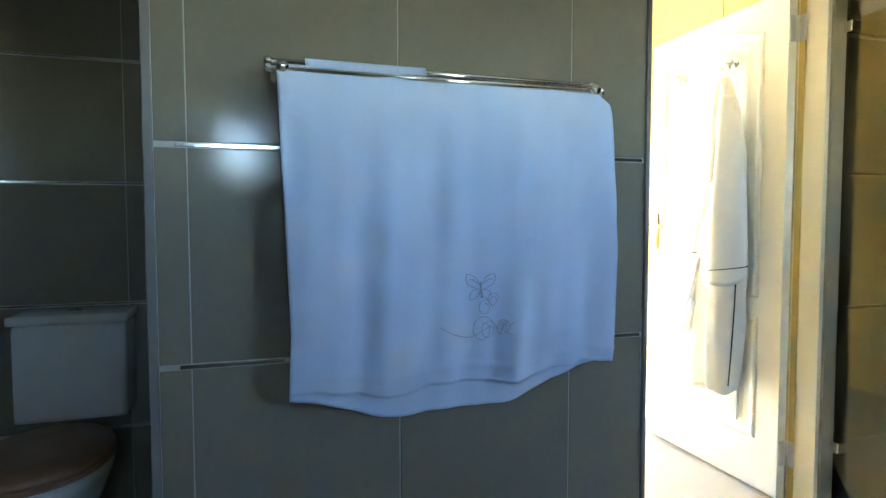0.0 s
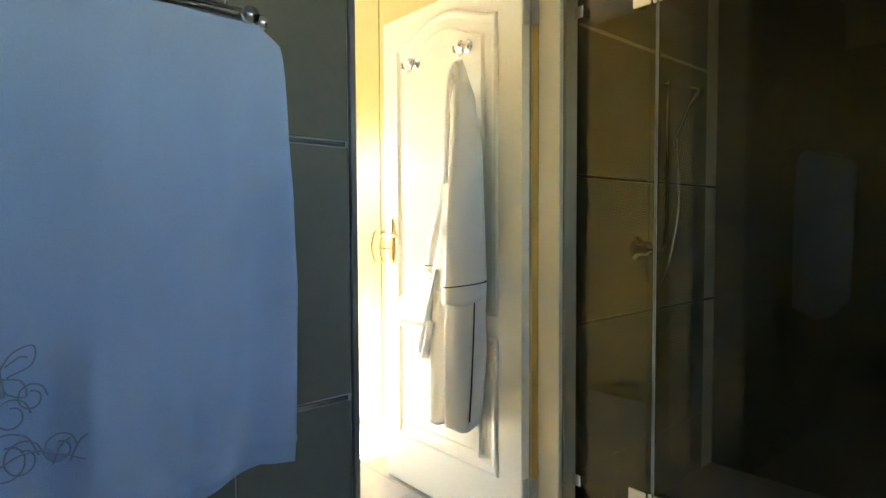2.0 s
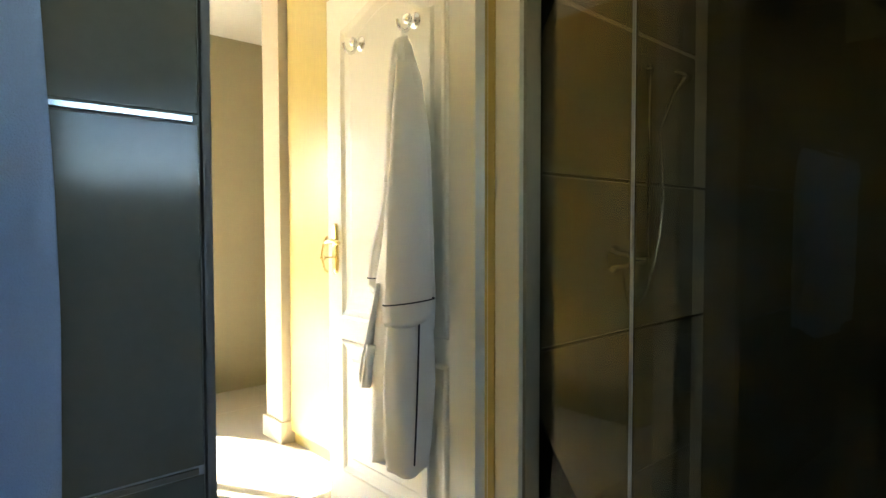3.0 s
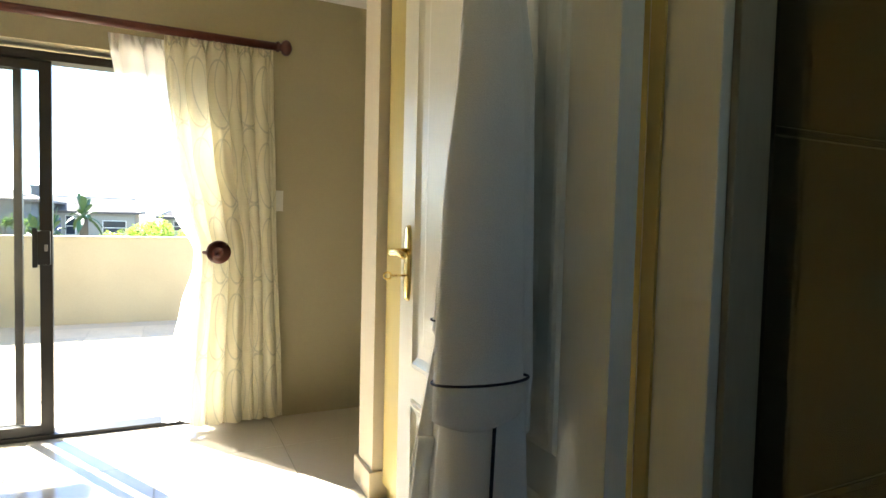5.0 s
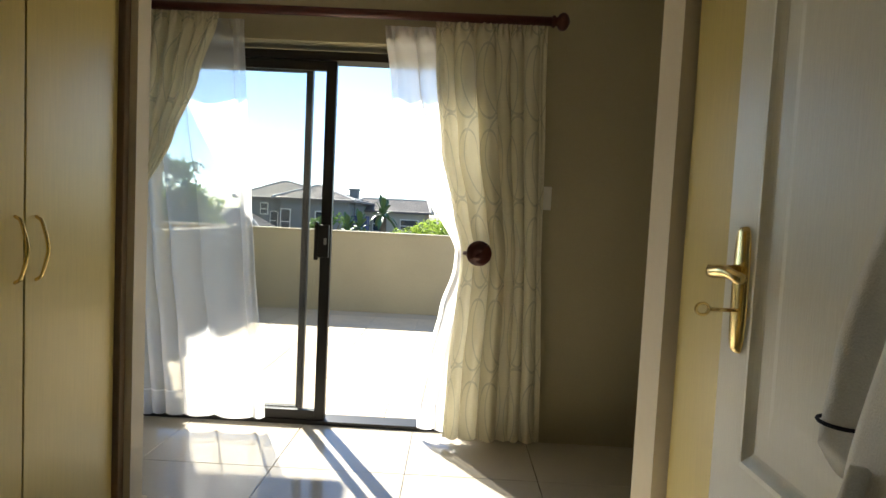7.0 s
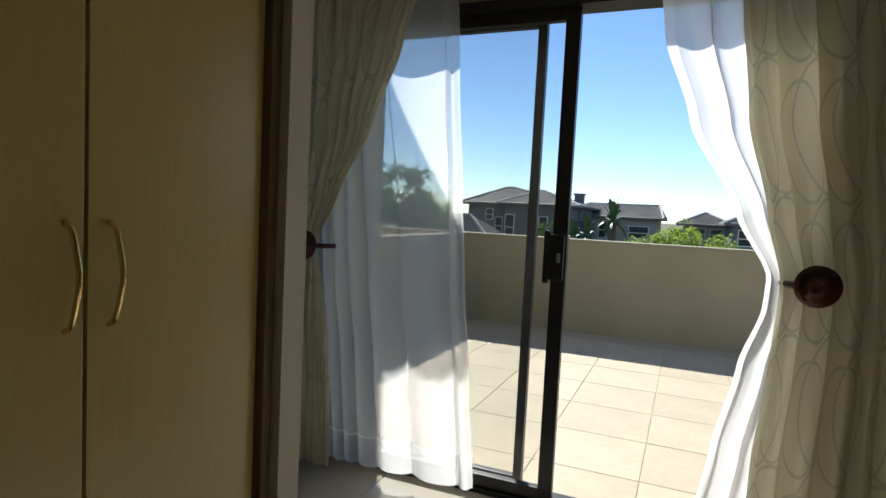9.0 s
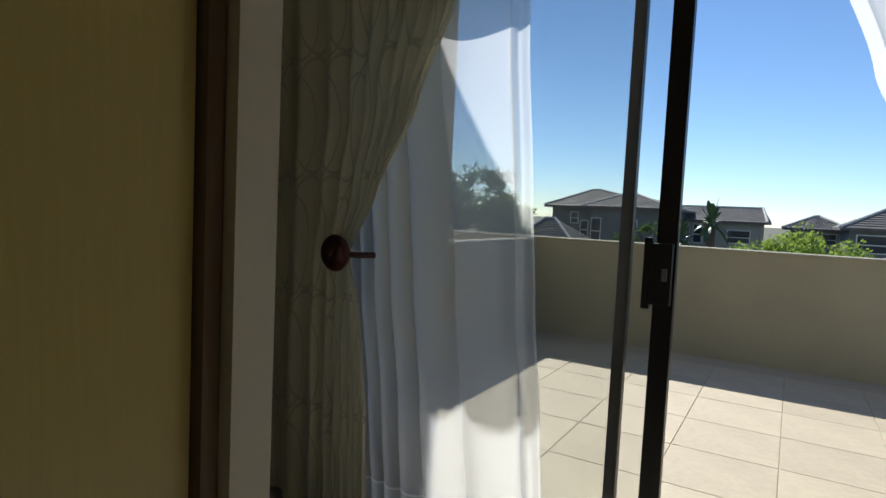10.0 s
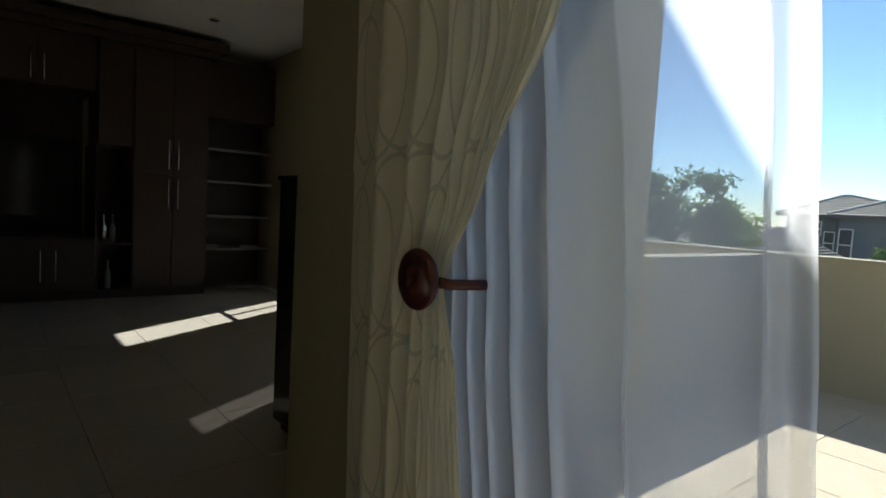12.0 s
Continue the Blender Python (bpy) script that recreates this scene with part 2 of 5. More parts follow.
M_sheer = sheer_material("sheer_voile", 0.50)
# high cover, to weaken the sun through the second lounge window
M_dense = sheer_material("dense_voile", 0.90)
M_gathered = sheer_material("gathered_voile", 0.82)
M_curtain = curtain_material()


# ---- mesh helpers ----
def mesh_of(bm, name, mat, smooth=False):
    me = bpy.data.meshes.new(name)
    bmesh.ops.recalc_face_normals(bm, faces=bm.faces)
    bm.to_mesh(me)
    bm.free()
    me.materials.append(mat)
    if smooth:
        for p in me.polygons:
            p.use_smooth = True
    return me


def part(name, bm, mat, parent, label="", smooth=False):
    ob = new(name, mesh_of(bm, name, mat, smooth))
    ob.parent = parent
    if label:
        tagged(ob, label)
    return ob


def thing(name, label, category, group="", at=(0, 0, 0), kind=""):
    ob = new(name)
    ob.location = at
    ob.empty_display_size = 0.05
    return tagged(ob, label, category, group, kind)


def solo(name, bm, mat, label, category="", group="", kind="", smooth=False):
    return tagged(new(name, mesh_of(bm, name, mat, smooth)), label, category, group, kind)


def boxes(*bs, bevel=0.0):
    """One bmesh of boxes (x0, x1, y0, y1, z0, z1)."""
    bm = bmesh.new()
    for x0, x1, y0, y1, z0, z1 in bs:
        bmesh.ops.create_cube(bm, size=1, matrix=Matrix.Translation(((x0 + x1) / 2, (y0 + y1) / 2, (z0 + z1) / 2)) @ Matrix.Diagonal((x1 - x0, y1 - y0, z1 - z0, 1)))
    if bevel:
        bmesh.ops.bevel(bm, geom=bm.edges[:], offset=bevel, segments=2, affect='EDGES', profile=0.7)
    return bm


def tube(points, radius, sides=10, closed_ends=True, bm=None):
    """A round bar along points; radius a number or one per point."""
    bm = bm or bmesh.new()
    pts = [Vector(p) for p in points]
    rs = radius if isinstance(radius, (list, tuple)) else [radius] * len(pts)
    rings = []
    side = None
    for i, p in enumerate(pts):
        d = (pts[min(i + 1, len(pts) - 1)] - pts[max(i - 1, 0)]).normalized()
        if side is None:
            side = d.orthogonal().normalized()
        side = (side - d * side.dot(d)).normalized()
        up = d.cross(side)
        rings.append([bm.verts.new(p + (side * math.cos(a) + up * math.sin(a)) * rs[i]) for a in (2 * math.pi * k / sides for k in range(sides))])
    for a, b in zip(rings, rings[1:]):
        for k in range(sides):
            bm.faces.new((a[k], a[(k + 1) % sides], b[(k + 1) % sides], b[k]))
    if closed_ends:
        bm.faces.new(rings[0][::-1])
        bm.faces.new(rings[-1])
    return bm


def lathe(profile, axis_from, axis_dir, sides=24):
    """A turned shape: (distance along the axis, radius) pairs."""
    o, d = Vector(axis_from), Vector(axis_dir).normalized()
    return tube([o + d * (h + i * 1e-5) for i, (h, r) in enumerate(profile)], [max(r, 0.0005) for h, r in profile], sides)


def arc(points, n=8):
    """A smooth line through points."""
    p = [Vector(q) for q in points]
    p = [p[0] * 2 - p[1]] + p + [p[-1] * 2 - p[-2]]
    out = []
    for i in range(1, len(p) - 2):
        for k in range(n):
            t = k / n
            out.append(0.5 * ((2 * p[i]) + (p[i + 1] - p[i - 1]) * t + (2 * p[i - 1] - 5 * p[i] + 4 * p[i + 1] - p[i + 2]) * t * t + (3 * p[i] - p[i - 1] - 3 * p[i + 1] + p[i + 2]) * t ** 3))
    out.append(p[-2])
    return out


def lerp_rows(rows, z):
    """Values between rows (z, a, b, ...), z falling."""
    if z >= rows[0][0]:
        return rows[0][1:]
    for r, s in zip(rows, rows[1:]):
        if z >= s[0]:
            f = (r[0] - z) / (r[0] - s[0])
            f = f * f * (3 - 2 * f) * 0.5 + f * 0.5
            return [a + (b - a) * f for a, b in zip(r[1:], s[1:])]
    return rows[-1][1:]


def drape(name, mat, rows, y0, turns, amp, cloth_width, tie=None, side=1, over=0.25, nu=260, nz=110, seed=1, bulge=0.0):
    """A hung cloth between the edges (z, left x, right x). turns gives the folds passed by u; a tie at
    height tie gathers the cloth towards one side; over makes the folds lap; uv in metres."""
    bm = bmesh.new()
    uvl = bm.loops.layers.uv.new("UVMap")
    top, bot = rows[0][0], rows[-1][0]
    grid = []
    for j in range(nz + 1):
        z = top + (bot - top) * j / nz
        xl, xr = lerp_rows(rows, z)
        width = max(xr - xl, 0.01)
        k = 0.0
        if tie is not None:
            d = z - tie
            k = max(0.0, 1 - d / (top - tie)) ** 1.3 if d > 0 else 0.45 + 0.55 * math.exp(d * 4.5)
        head = max(0.0, 1 - (top - z) / 0.09)
        xs = []
        for i in range(nu + 1):
            u = i / nu
            w = u if side > 0 else 1 - u
            w = (1 - k) * w + k * (1 - (1 - w) ** 2.4)
            xs.append(xl + width * (w if side > 0 else 1 - w))
        line = []
        for i in range(nu + 1):
            u = i / nu
            ph = 2 * math.pi * turns(u) + 1.1 * noise.noise((u * 2.5, z * 0.5, seed))
            a0, b0 = max(0, i - 2), min(nu, i + 2)
            dt = abs(turns(b0 / nu) - turns(a0 / nu)) + 1e-5
            wave = (xs[b0] - xs[a0]) / dt
            a = min(amp, 0.36 * wave) * (0.75 + 0.5 * noise.noise((u * 6, z * 0.8, seed + 5)))
            y = math.sin(ph) + 0.28 * math.sin(2 * ph + 0.8 + 0.6 * z) + 0.10 * math.sin(3.1 * ph + 2 * z)
            y = y0 + a * (1 - 0.75 * head) * y + head * 0.020 * math.sin(3 * ph)
            y += 0.010 * k * noise.noise((u * 14, z * 3.0, seed + 9)) + 0.010 * noise.noise((u * 4, z * 2.0, seed + 7))
            if tie is not None:
                y -= bulge * math.exp(-((z - tie) / 0.28) ** 2) * (u if side > 0 else 1 - u)
            x = xs[i] + over * min(wave, 0.12) * math.cos(ph) * (1 - head) * min(1.0, 8 * u, 8 * (1 - u))
            zz = z + 0.006 * head * math.sin(3 * ph) + (0.010 * noise.noise((u * 7, 0, seed)) if j == nz else 0)
            line.append((bm.verts.new((x, y, zz)), u * cloth_width, z))
        grid.append(line)
    for p, q in zip(grid, grid[1:]):
        for i in range(nu):
            quad = (p[i], q[i], q[i + 1], p[i + 1])
            f = bm.faces.new([v[0] for v in quad])
            for lp, v in zip(f.loops, quad):
                lp[uvl].uv = (v[1], v[2])
    return new(name, mesh_of(bm, name, mat, True))


def cloth(name, mat, rows, y0, folds, amp, cloth_width, parent=None, nu=140, nz=70, seed=1, hem_wave=0.003, warp=1.0):
    """A hanging cloth between the edges (z, left x, right x) with soft folds; uv in metres."""
    bm = bmesh.new()
    uvl = bm.loops.layers.uv.new("UVMap")
    top, bot = rows[0][0], rows[-1][0]
    grid = []
    for j in range(nz + 1):
        z = top + (bot - top) * j / nz
        xl, xr = lerp_rows(rows, z)
        width = max(xr - xl, 0.01)
        a = amp * min(1.5, 0.6 + 0.4 * (rows[0][2] - rows[0][1]) / width)
        line = []
        for i in range(nu + 1):
            u = i / nu
            w = u ** warp
            ph = noise.noise((u * 3.0, z * 0.35, seed)) * 2.0
            pleat = math.sin(2 * math.pi * folds * w + ph)
            fine = math.sin(2 * math.pi * folds * 2.7 * w + ph * 2 + z) * 0.18
            head = max(0.0, 1 - (top - z) / 0.10)
            pinch = math.sin(2 * math.pi * folds * 2 * u) * head * 0.6
            y = y0 + a * ((pleat + fine) * (1 - 0.5 * head) + pinch) + 0.35 * amp * noise.noise((u * 3, z * 1.2, seed + 7))
            x = xl + width * u + 0.3 * a * math.cos(2 * math.pi * folds * w + ph) * (1 - abs(2 * u - 1)) + 0.004 * noise.noise((u * 9, z * 6, seed + 3))
            zz = z + (hem_wave * pleat if j == nz else 0) + 0.006 * head * math.sin(2 * math.pi * folds * 2 * u)
            line.append((bm.verts.new((x, y, zz)), u * cloth_width, z))
        grid.append(line)
    for p, q in zip(grid, grid[1:]):
        for i in range(nu):
            quad = (p[i], q[i], q[i + 1], p[i + 1])
            f = bm.faces.new([v[0] for v in quad])
            for lp, v in zip(f.loops, quad):
                lp[uvl].uv = (v[1], v[2])
    ob = new(name, mesh_of(bm, name, mat, True))
    ob.parent = parent
    return ob


# ---- the large structure ----
CEIL = 2.48
BATH_CEIL = 2.40


def wall(name, label, mat, *bs):
    return solo(name, boxes(*bs), mat, label, "wall", kind="structure")


# bathroom and passage
wall_towel = wall("wall_towel", "grey tiled bathroom wall beside the open doorway", M_grout, (-2.20, -0.872, -0.2925, -0.06, 0, BATH_CEIL))
wall("wall_lintel", "plastered wall above the bathroom doorway", M_trim, (-0.872, 0.14, -0.285, -0.06, 2.09, BATH_CEIL))
wall_shower = wall("wall_shower", "grey tiled shower wall beside the door", M_grout, (0.14, 1.25, -0.1075, 0.0, 0, BATH_CEIL))
wall("wall_bath_east", "dark tiled wall behind the shower", M_tile, (1.25, 1.35, -3.4, 0.0, 0, BATH_CEIL))
wall("wall_bath_west", "dark tiled bathroom wall", M_tile, (-3.35, -3.25, -3.4, 0.95, 0, BATH_CEIL))
wall_toilet = wall("wall_toilet", "dark grey tiled wall behind the toilet", M_grout, (-3.25, -2.10, 0.713, 0.85, 0, BATH_CEIL))
wall("wall_niche_side", "tiled side wall of the toilet niche", M_tile, (-2.20, -2.10, -0.06, 0.72, 0, BATH_CEIL))
wall("wall_bath_south", "bathroom wall with a wide frosted window", M_tile,
     (-3.35, -2.28, -3.5, -3.4, 0, BATH_CEIL), (-1.9, -0.6, -3.5, -3.4, 0, BATH_CEIL), (0.3, 1.35, -3.5, -3.4, 0, BATH_CEIL),
     (-2.28, -1.9, -3.5, -3.4, 0, 1.45), (-2.28, -1.9, -3.5, -3.4, 1.9, BATH_CEIL), (-0.6, 0.3, -3.5, -3.4, 0, 1.4), (-0.6, 0.3, -3.5, -3.4, 1.95, BATH_CEIL))
solo("ceiling_bathroom", boxes((-3.35, 1.35, -3.5, 0.0, BATH_CEIL, BATH_CEIL + 0.1), (-3.35, -2.1, 0.0, 0.95, BATH_CEIL, BATH_CEIL + 0.1)), M_ceiling, "white bathroom ceiling", "ceiling", kind="structure")
wall("wall_passage_south", "cream passage wall behind the bathroom", M_trim, (-2.10, -0.90, -0.055, 0.02, 0, CEIL), (0.145, 0.8, 0.005, 0.09, 0, CEIL), (-0.90, 0.145, -0.055, 0.02, 2.10, CEIL))
wall("wall_passage_east", "cream wall behind the cupboards", M_trim, (0.80, 0.90, 0.0, 2.0, 0, CEIL))
wall("wall_passage_west", "cream wall behind the cupboards", M_trim, (-2.25, -2.15, 0.95, 1.98, 0, CEIL), (-2.10, -1.60, 0.03, 0.12, 0, CEIL))
wall("pillar_east", "cream plastered pillar beside the cupboard", M_trim, (0.225, 0.80, 1.68, 1.87, 0, CEIL))
wall("pillar_west", "cream plastered pillar beside the cupboard", M_trim, (-2.15, -1.513, 1.775, 1.853, 0, CEIL))
solo("baseboard_east", boxes((0.208, 0.80, 1.665, 1.888, 0, 0.115), bevel=0.004), M_trim, "cream skirting round the pillar foot", "baseboard", kind="structure")
solo("baseboard_west", boxes((-2.15, -1.501, 1.7745, 1.866, 0, 0.115), bevel=0.004), M_trim, "cream skirting round the pillar foot", "baseboard", kind="structure")
# bedroom
OX0, OX1, OTOP = -2.36, -0.37, 2.03
WY0, WY1 = 2.86, 3.08
wall("wall_window", "beige plastered wall round the sliding door", M_plaster,
     (-3.08, OX0, WY0, WY1, 0, 2.86), (OX1, 1.9, WY0, WY1, 0, 2.86), (OX0, OX1, WY0, WY1, OTOP, 2.86))
wall("wall_bed_east", "beige bedroom wall", M_plaster, (1.8, 1.9, 1.87, 2.86, 0, 2.86), (0.8, 1.9, 1.77, 1.87, 0, 2.86))
wall("wall_return", "beige wall turning out beside the bedroom", M_plaster, (-3.14, -3.06, 3.085, 4.9, 0, 2.86))
wall("wall_lounge_north", "beige lounge wall with tall narrow windows", M_plaster,
     (-8.7, -7.55, 4.9, 5.0, 0, 2.86), (-7.02, -5.65, 4.9, 5.0, 0, 2.86), (-5.15, -3.07, 4.9, 5.0, 0, 2.86), (-5.65, -5.15, 4.9, 5.0, 0, 0.32), (-5.65, -5.15, 4.9, 5.0, 2.1, 2.86), (-7.55, -7.02, 4.9, 5.0, 0, 0.32), (-7.55, -7.02, 4.9, 5.0, 2.1, 2.86))
wall("wall_lounge_west", "beige lounge wall behind the wall unit", M_plaster, (-8.8, -8.7, 0.0, 5.0, 0, 2.86))
wall("wall_lounge_south", "beige lounge wall", M_plaster, (-8.7, -2.25, 0.96, 1.06, 0, 2.86))
solo("ceiling_bedroom", boxes((-3.2, 1.9, 0.0, 2.86, CEIL, CEIL + 0.1)), M_ceiling, "white bedroom ceiling", "ceiling", kind="structure")
solo("ceiling_lounge", boxes((-8.8, -3.2, 0.9, 5.0, 2.865, 2.90), (-3.2, -3.07, 2.87, 5.0, 2.865, 2.90), (-3.25, -3.2, 0.9, 2.86, CEIL, 2.865)), M_ceiling, "white lounge ceiling", "ceiling", kind="structure")
solo("roof_slab", boxes((-8.9, 2.0, -3.6, 3.08, 2.905, 3.15), (-8.9, -2.63, 3.08, 5.33, 2.93, 3.0)), M_roof, "flat roof over the rooms", "roof", kind="structure")
floor = solo("floor", boxes((-8.8, 1.9, -3.5, 3.075, -0.25, -0.012), (-8.8, -3.10, 3.075, 5.0, -0.25, -0.012)), M_floorgrout, "polished cream porcelain tiled floor", "floor", kind="structure")
terrace = solo("terrace_floor", boxes((-3.08, 3.6, 3.08, 6.95, -0.28, -0.0345)), M_tgrout, "beige tiled terrace floor in sunlight", "terrace", kind="structure")
wall("parapet_north", "beige rendered terrace parapet", M_parapet, (-4.6, 3.6, 6.75, 6.93, -0.3, 0.915))
wall("parapet_west", "beige rendered terrace parapet", M_parapet, (-3.22, -3.06, 5.1, 6.75, -0.3, 0.915))
wall("parapet_east", "beige rendered terrace parapet", M_parapet, (3.42, 3.6, 3.08, 6.75, -0.3, 0.915))
solo("coping_north", boxes((-4.62, 3.62, 6.735, 6.945, 0.915, 0.935), bevel=0.004), M_parapet, "smooth rendered parapet coping", "coping", kind="structure")
wall("house_lower_wall", "rendered wall of the storey below", M_parapet, (-8.8, 3.6, -3.5, 6.9, -3.4, -0.30))

# ground to the horizon
gm = bmesh.new()
bmesh.ops.create_grid(gm, x_segments=2, y_segments=2, size=1500)
bmesh.ops.translate(gm, verts=gm.verts, vec=(0, 0, -3.4))
solo("ground", gm, M_ground, "dry ground of the suburb", "ground", kind="structure")

# ---- bathroom ----
def towel_rail():
    t = thing("towel_rail", "double chrome towel rail fixed to grey tiles", "towel rail")
    for nm, y, z in (("front_bar", -0.43, 1.472), ("back_bar", -0.385, 1.497)):
        part(nm, tube([(-1.935, y, z), (-1.125, y, z)], 0.008, 12), M_chrome, t, smooth=True)
    for x in (-1.915, -1.145):
        post = part("post", lathe([(0, 0.022), (0.008, 0.022), (0.012, 0.010), (0.15, 0.009), (0.155, 0.013), (0.165, 0.013)], (x, -0.295, 1.485), (0, -1, -0.08), 16), M_chrome, t, smooth=True)
    for x, d in ((-1.935, -1), (-1.125, 1)):
        for y, z in ((-0.43, 1.472), (-0.385, 1.497)):
            part("end_knob", lathe([(0, 0.008), (0.004, 0.012), (0.012, 0.012), (0.018, 0.006)], (x, y, z), (d, 0, 0), 12), M_chrome, t, smooth=True)


towel_rail()


def bath_towel():
    """Front and back layer over the front bar, with soft hanging folds."""
    t = thing("bath_towel", "large pale blue-white towel draped over a chrome rail", "towel")

    def layer(y_sign, zl, zr, sag, depth):
        bm = bmesh.new()
        nu, nz = 110, 90
        grid = []
        for j in range(nz + 1):
            f = j / nz
            line = []
            for i in range(nu + 1):
                u = i / nu
                x0 = -1.927 + 0.030 * f - 0.012 * max(0, f - 0.8) * 5
                x1 = -1.088 + 0.010 * math.sin(f * 2.6) - 0.0 * f
                x = x0 + (x1 - x0) * u
                ztop = 1.483 - 0.01 * u - 0.012 * max(0, (u - 0.93) / 0.07)
                zb = zl + (zr - zl) * u - sag * math.sin(math.pi * min(1, u * 1.02)) + 0.006 * math.sin(u * 17)
                z = ztop + (zb - ztop) * f
                if u > 0.95 and f < 0.06:
                    z -= (u - 0.95) * 0.35 * (0.06 - f) / 0.06
                fold = f ** 0.8 * (0.013 * math.sin(u * 34 + 1.5 * math.sin(f * 2)) + 0.016 * math.sin(u * 15 + 0.6) + 0.006 * math.sin(u * 61 + f * 3)) + 0.006 * noise.noise((u * 8, f * 6, 2.0)) - 0.004 * (0.935 < f < 0.955)
                bulge = depth * min(1, f * 9) ** 0.5
                y = -0.43 + y_sign * (bulge + 0.012 * math.sin(f * 2.4)) + fold * (1 if y_sign < 0 else 0.4)
                line.append(bm.verts.new((x, y, z)))
            grid.append(line)
        for p, q in zip(grid, grid[1:]):
            for i in range(nu):
                bm.faces.new((p[i], q[i], q[i + 1], p[i + 1]))
        return bm

    fr = part("front_layer", layer(-1, 0.742, 0.772, 0.016, 0.012), M_towel, t, smooth=True)
    bk = part("back_layer", layer(1, 0.725, 0.772, 0.078, 0.010), M_towel, t, smooth=True)
    for ob in (fr, bk):
        so = ob.modifiers.new("thick", 'SOLIDIFY')
        so.thickness = 0.007
    # butterfly and scrolls, stitched
    def stitch(pts, r=0.0011):
        pts = [(-1.46 + (p[0] + 1.46) * 0.75, p[1], 0.93 + (p[2] - 0.93) * 0.85) for p in pts]
        part("stitched_line", tube(arc(pts, 6), r, 5), M_embroid, t, "grey stitched butterfly and scroll line", smooth=True)
    y = -0.474
    for s in (-1, 1):
        cx = -1.468
        stitch([(cx, y, 0.990), (cx + s * 0.020, y, 1.018), (cx + s * 0.048, y, 1.026), (cx + s * 0.045, y, 1.000), (cx + s * 0.012, y, 0.985)])
        stitch([(cx, y, 0.985), (cx + s * 0.030, y, 0.978), (cx + s * 0.036, y, 0.955), (cx + s * 0.012, y, 0.962), (cx, y, 0.982)])
        stitch([(cx + s * 0.010, y, 1.000), (cx + s * 0.030, y, 1.012), (cx + s * 0.040, y, 1.010)])
    stitch([(-1.468, y, 1.005), (-1.466, y, 0.985), (-1.462, y, 0.958)], 0.003)
    for cx, cz, r in ((-1.425, 0.952, 0.022), (-1.452, 0.930, 0.026), (-1.44, 0.865, 0.030), (-1.46, 0.868, 0.042), (-1.39, 0.870, 0.026)):
        stitch([(cx + r * (1 - k * 0.055) * math.cos(k * 0.8), y + 0.001, cz + r * (1 - k * 0.055) * math.sin(k * 0.8)) for k in range(11)])
    stitch([(-1.60, y + 0.004, 0.88), (-1.56, y, 0.86), (-1.50, y, 0.85), (-1.43, y, 0.875), (-1.36, y, 0.85), (-1.33, y, 0.83)])
    for x in (-1.40, -1.375, -1.35):
        stitch([(x, y, 0.85), (x + 0.012, y, 0.875), (x + 0.026, y, 0.885)])


bath_towel()
ht = bmesh.new()
g = []
for j in range(9):
    a = math.pi * j / 8
    g.append([ht.verts.new((-1.862 + 0.285 * i / 20, -0.385 - 0.011 * math.cos(a), 1.499 + 0.011 * math.sin(a))) for i in range(21)])
g = [[ht.verts.new((v.co.x, -0.397, 1.475)) for v in g[0]]] + g + [[ht.verts.new((v.co.x, -0.373, 1.30)) for v in g[0]]]
for p, q in zip(g, g[1:]):
    for i in range(20):
        ht.faces.new((p[i], q[i], q[i + 1], p[i + 1]))
hand = solo("hand_towel", ht, M_towel, "small folded white towel over the back rail", "towel", smooth=True)
hand.modifiers.new("thick", 'SOLIDIFY').thickness = 0.006


def toilet():
    t = thing("toilet", "white ceramic toilet with a brown wooden lid", "toilet")
    part("cistern", boxes((-2.78, -2.43, 0.53, 0.715, 0.44, 0.78), bevel=0.02), M_ceramic, t, smooth=True)
    part("cistern_lid", boxes((-2.79, -2.42, 0.515, 0.715, 0.782, 0.815), bevel=0.012), M_ceramic, t, smooth=True)
    bm = bmesh.new()
    rows = ((0.0, 0.11, 0.19, 0.22), (0.10, 0.10, 0.17, 0.24), (0.22, 0.12, 0.19, 0.22), (0.36, 0.18, 0.25, 0.16), (0.40, 0.185, 0.255, 0.155))
    rings = []
    for z, rx, ry, cy in rows:
        rings.append([bm.verts.new((-2.605 + rx * math.cos(a), 0.10 + cy + ry * math.sin(a), z)) for a in (2 * math.pi * k / 28 for k in range(28))])
    for p, q in zip(rings, rings[1:]):
        for k in range(28):
            bm.faces.new((p[k], p[(k + 1) % 28], q[(k + 1) % 28], q[k]))
    bm.faces.new(rings[0][::-1])
    bm.faces.new(rings[-1])
    part("bowl", bm, M_ceramic, t, smooth=True)
    for nm, z0, z1, m in (("seat", 0.403, 0.42, M_seat), ("lid", 0.422, 0.445, M_seat)):
        bm = bmesh.new()
        rings = [[bm.verts.new((-2.605 + 0.19 * k2 * math.cos(a), 0.265 + (0.26 if math.sin(a) < 0 else 0.235) * k2 * math.sin(a), z)) for a in (2 * math.pi * k / 32 for k in range(32))] for k2, z in ((0.98, z0), (1, (z0 + z1) / 2), (0.96, z1), (0.5, z1 + 0.006))]
        for p, q in zip(rings, rings[1:]):
            for k in range(32):
                bm.faces.new((p[k], p[(k + 1) % 32], q[(k + 1) % 32], q[k]))
        bm.faces.new(rings[0][::-1])
        bm.faces.new(rings[-1])
        part(nm, bm, m, t, "brown wooden " + nm, smooth=True)
    part("flush_button", lathe([(0, 0.022), (0.006, 0.022), (0.008, 0.018)], (-2.605, 0.61, 0.815), (0, 0, 1), 18), M_chrome, t, smooth=True)


toilet()


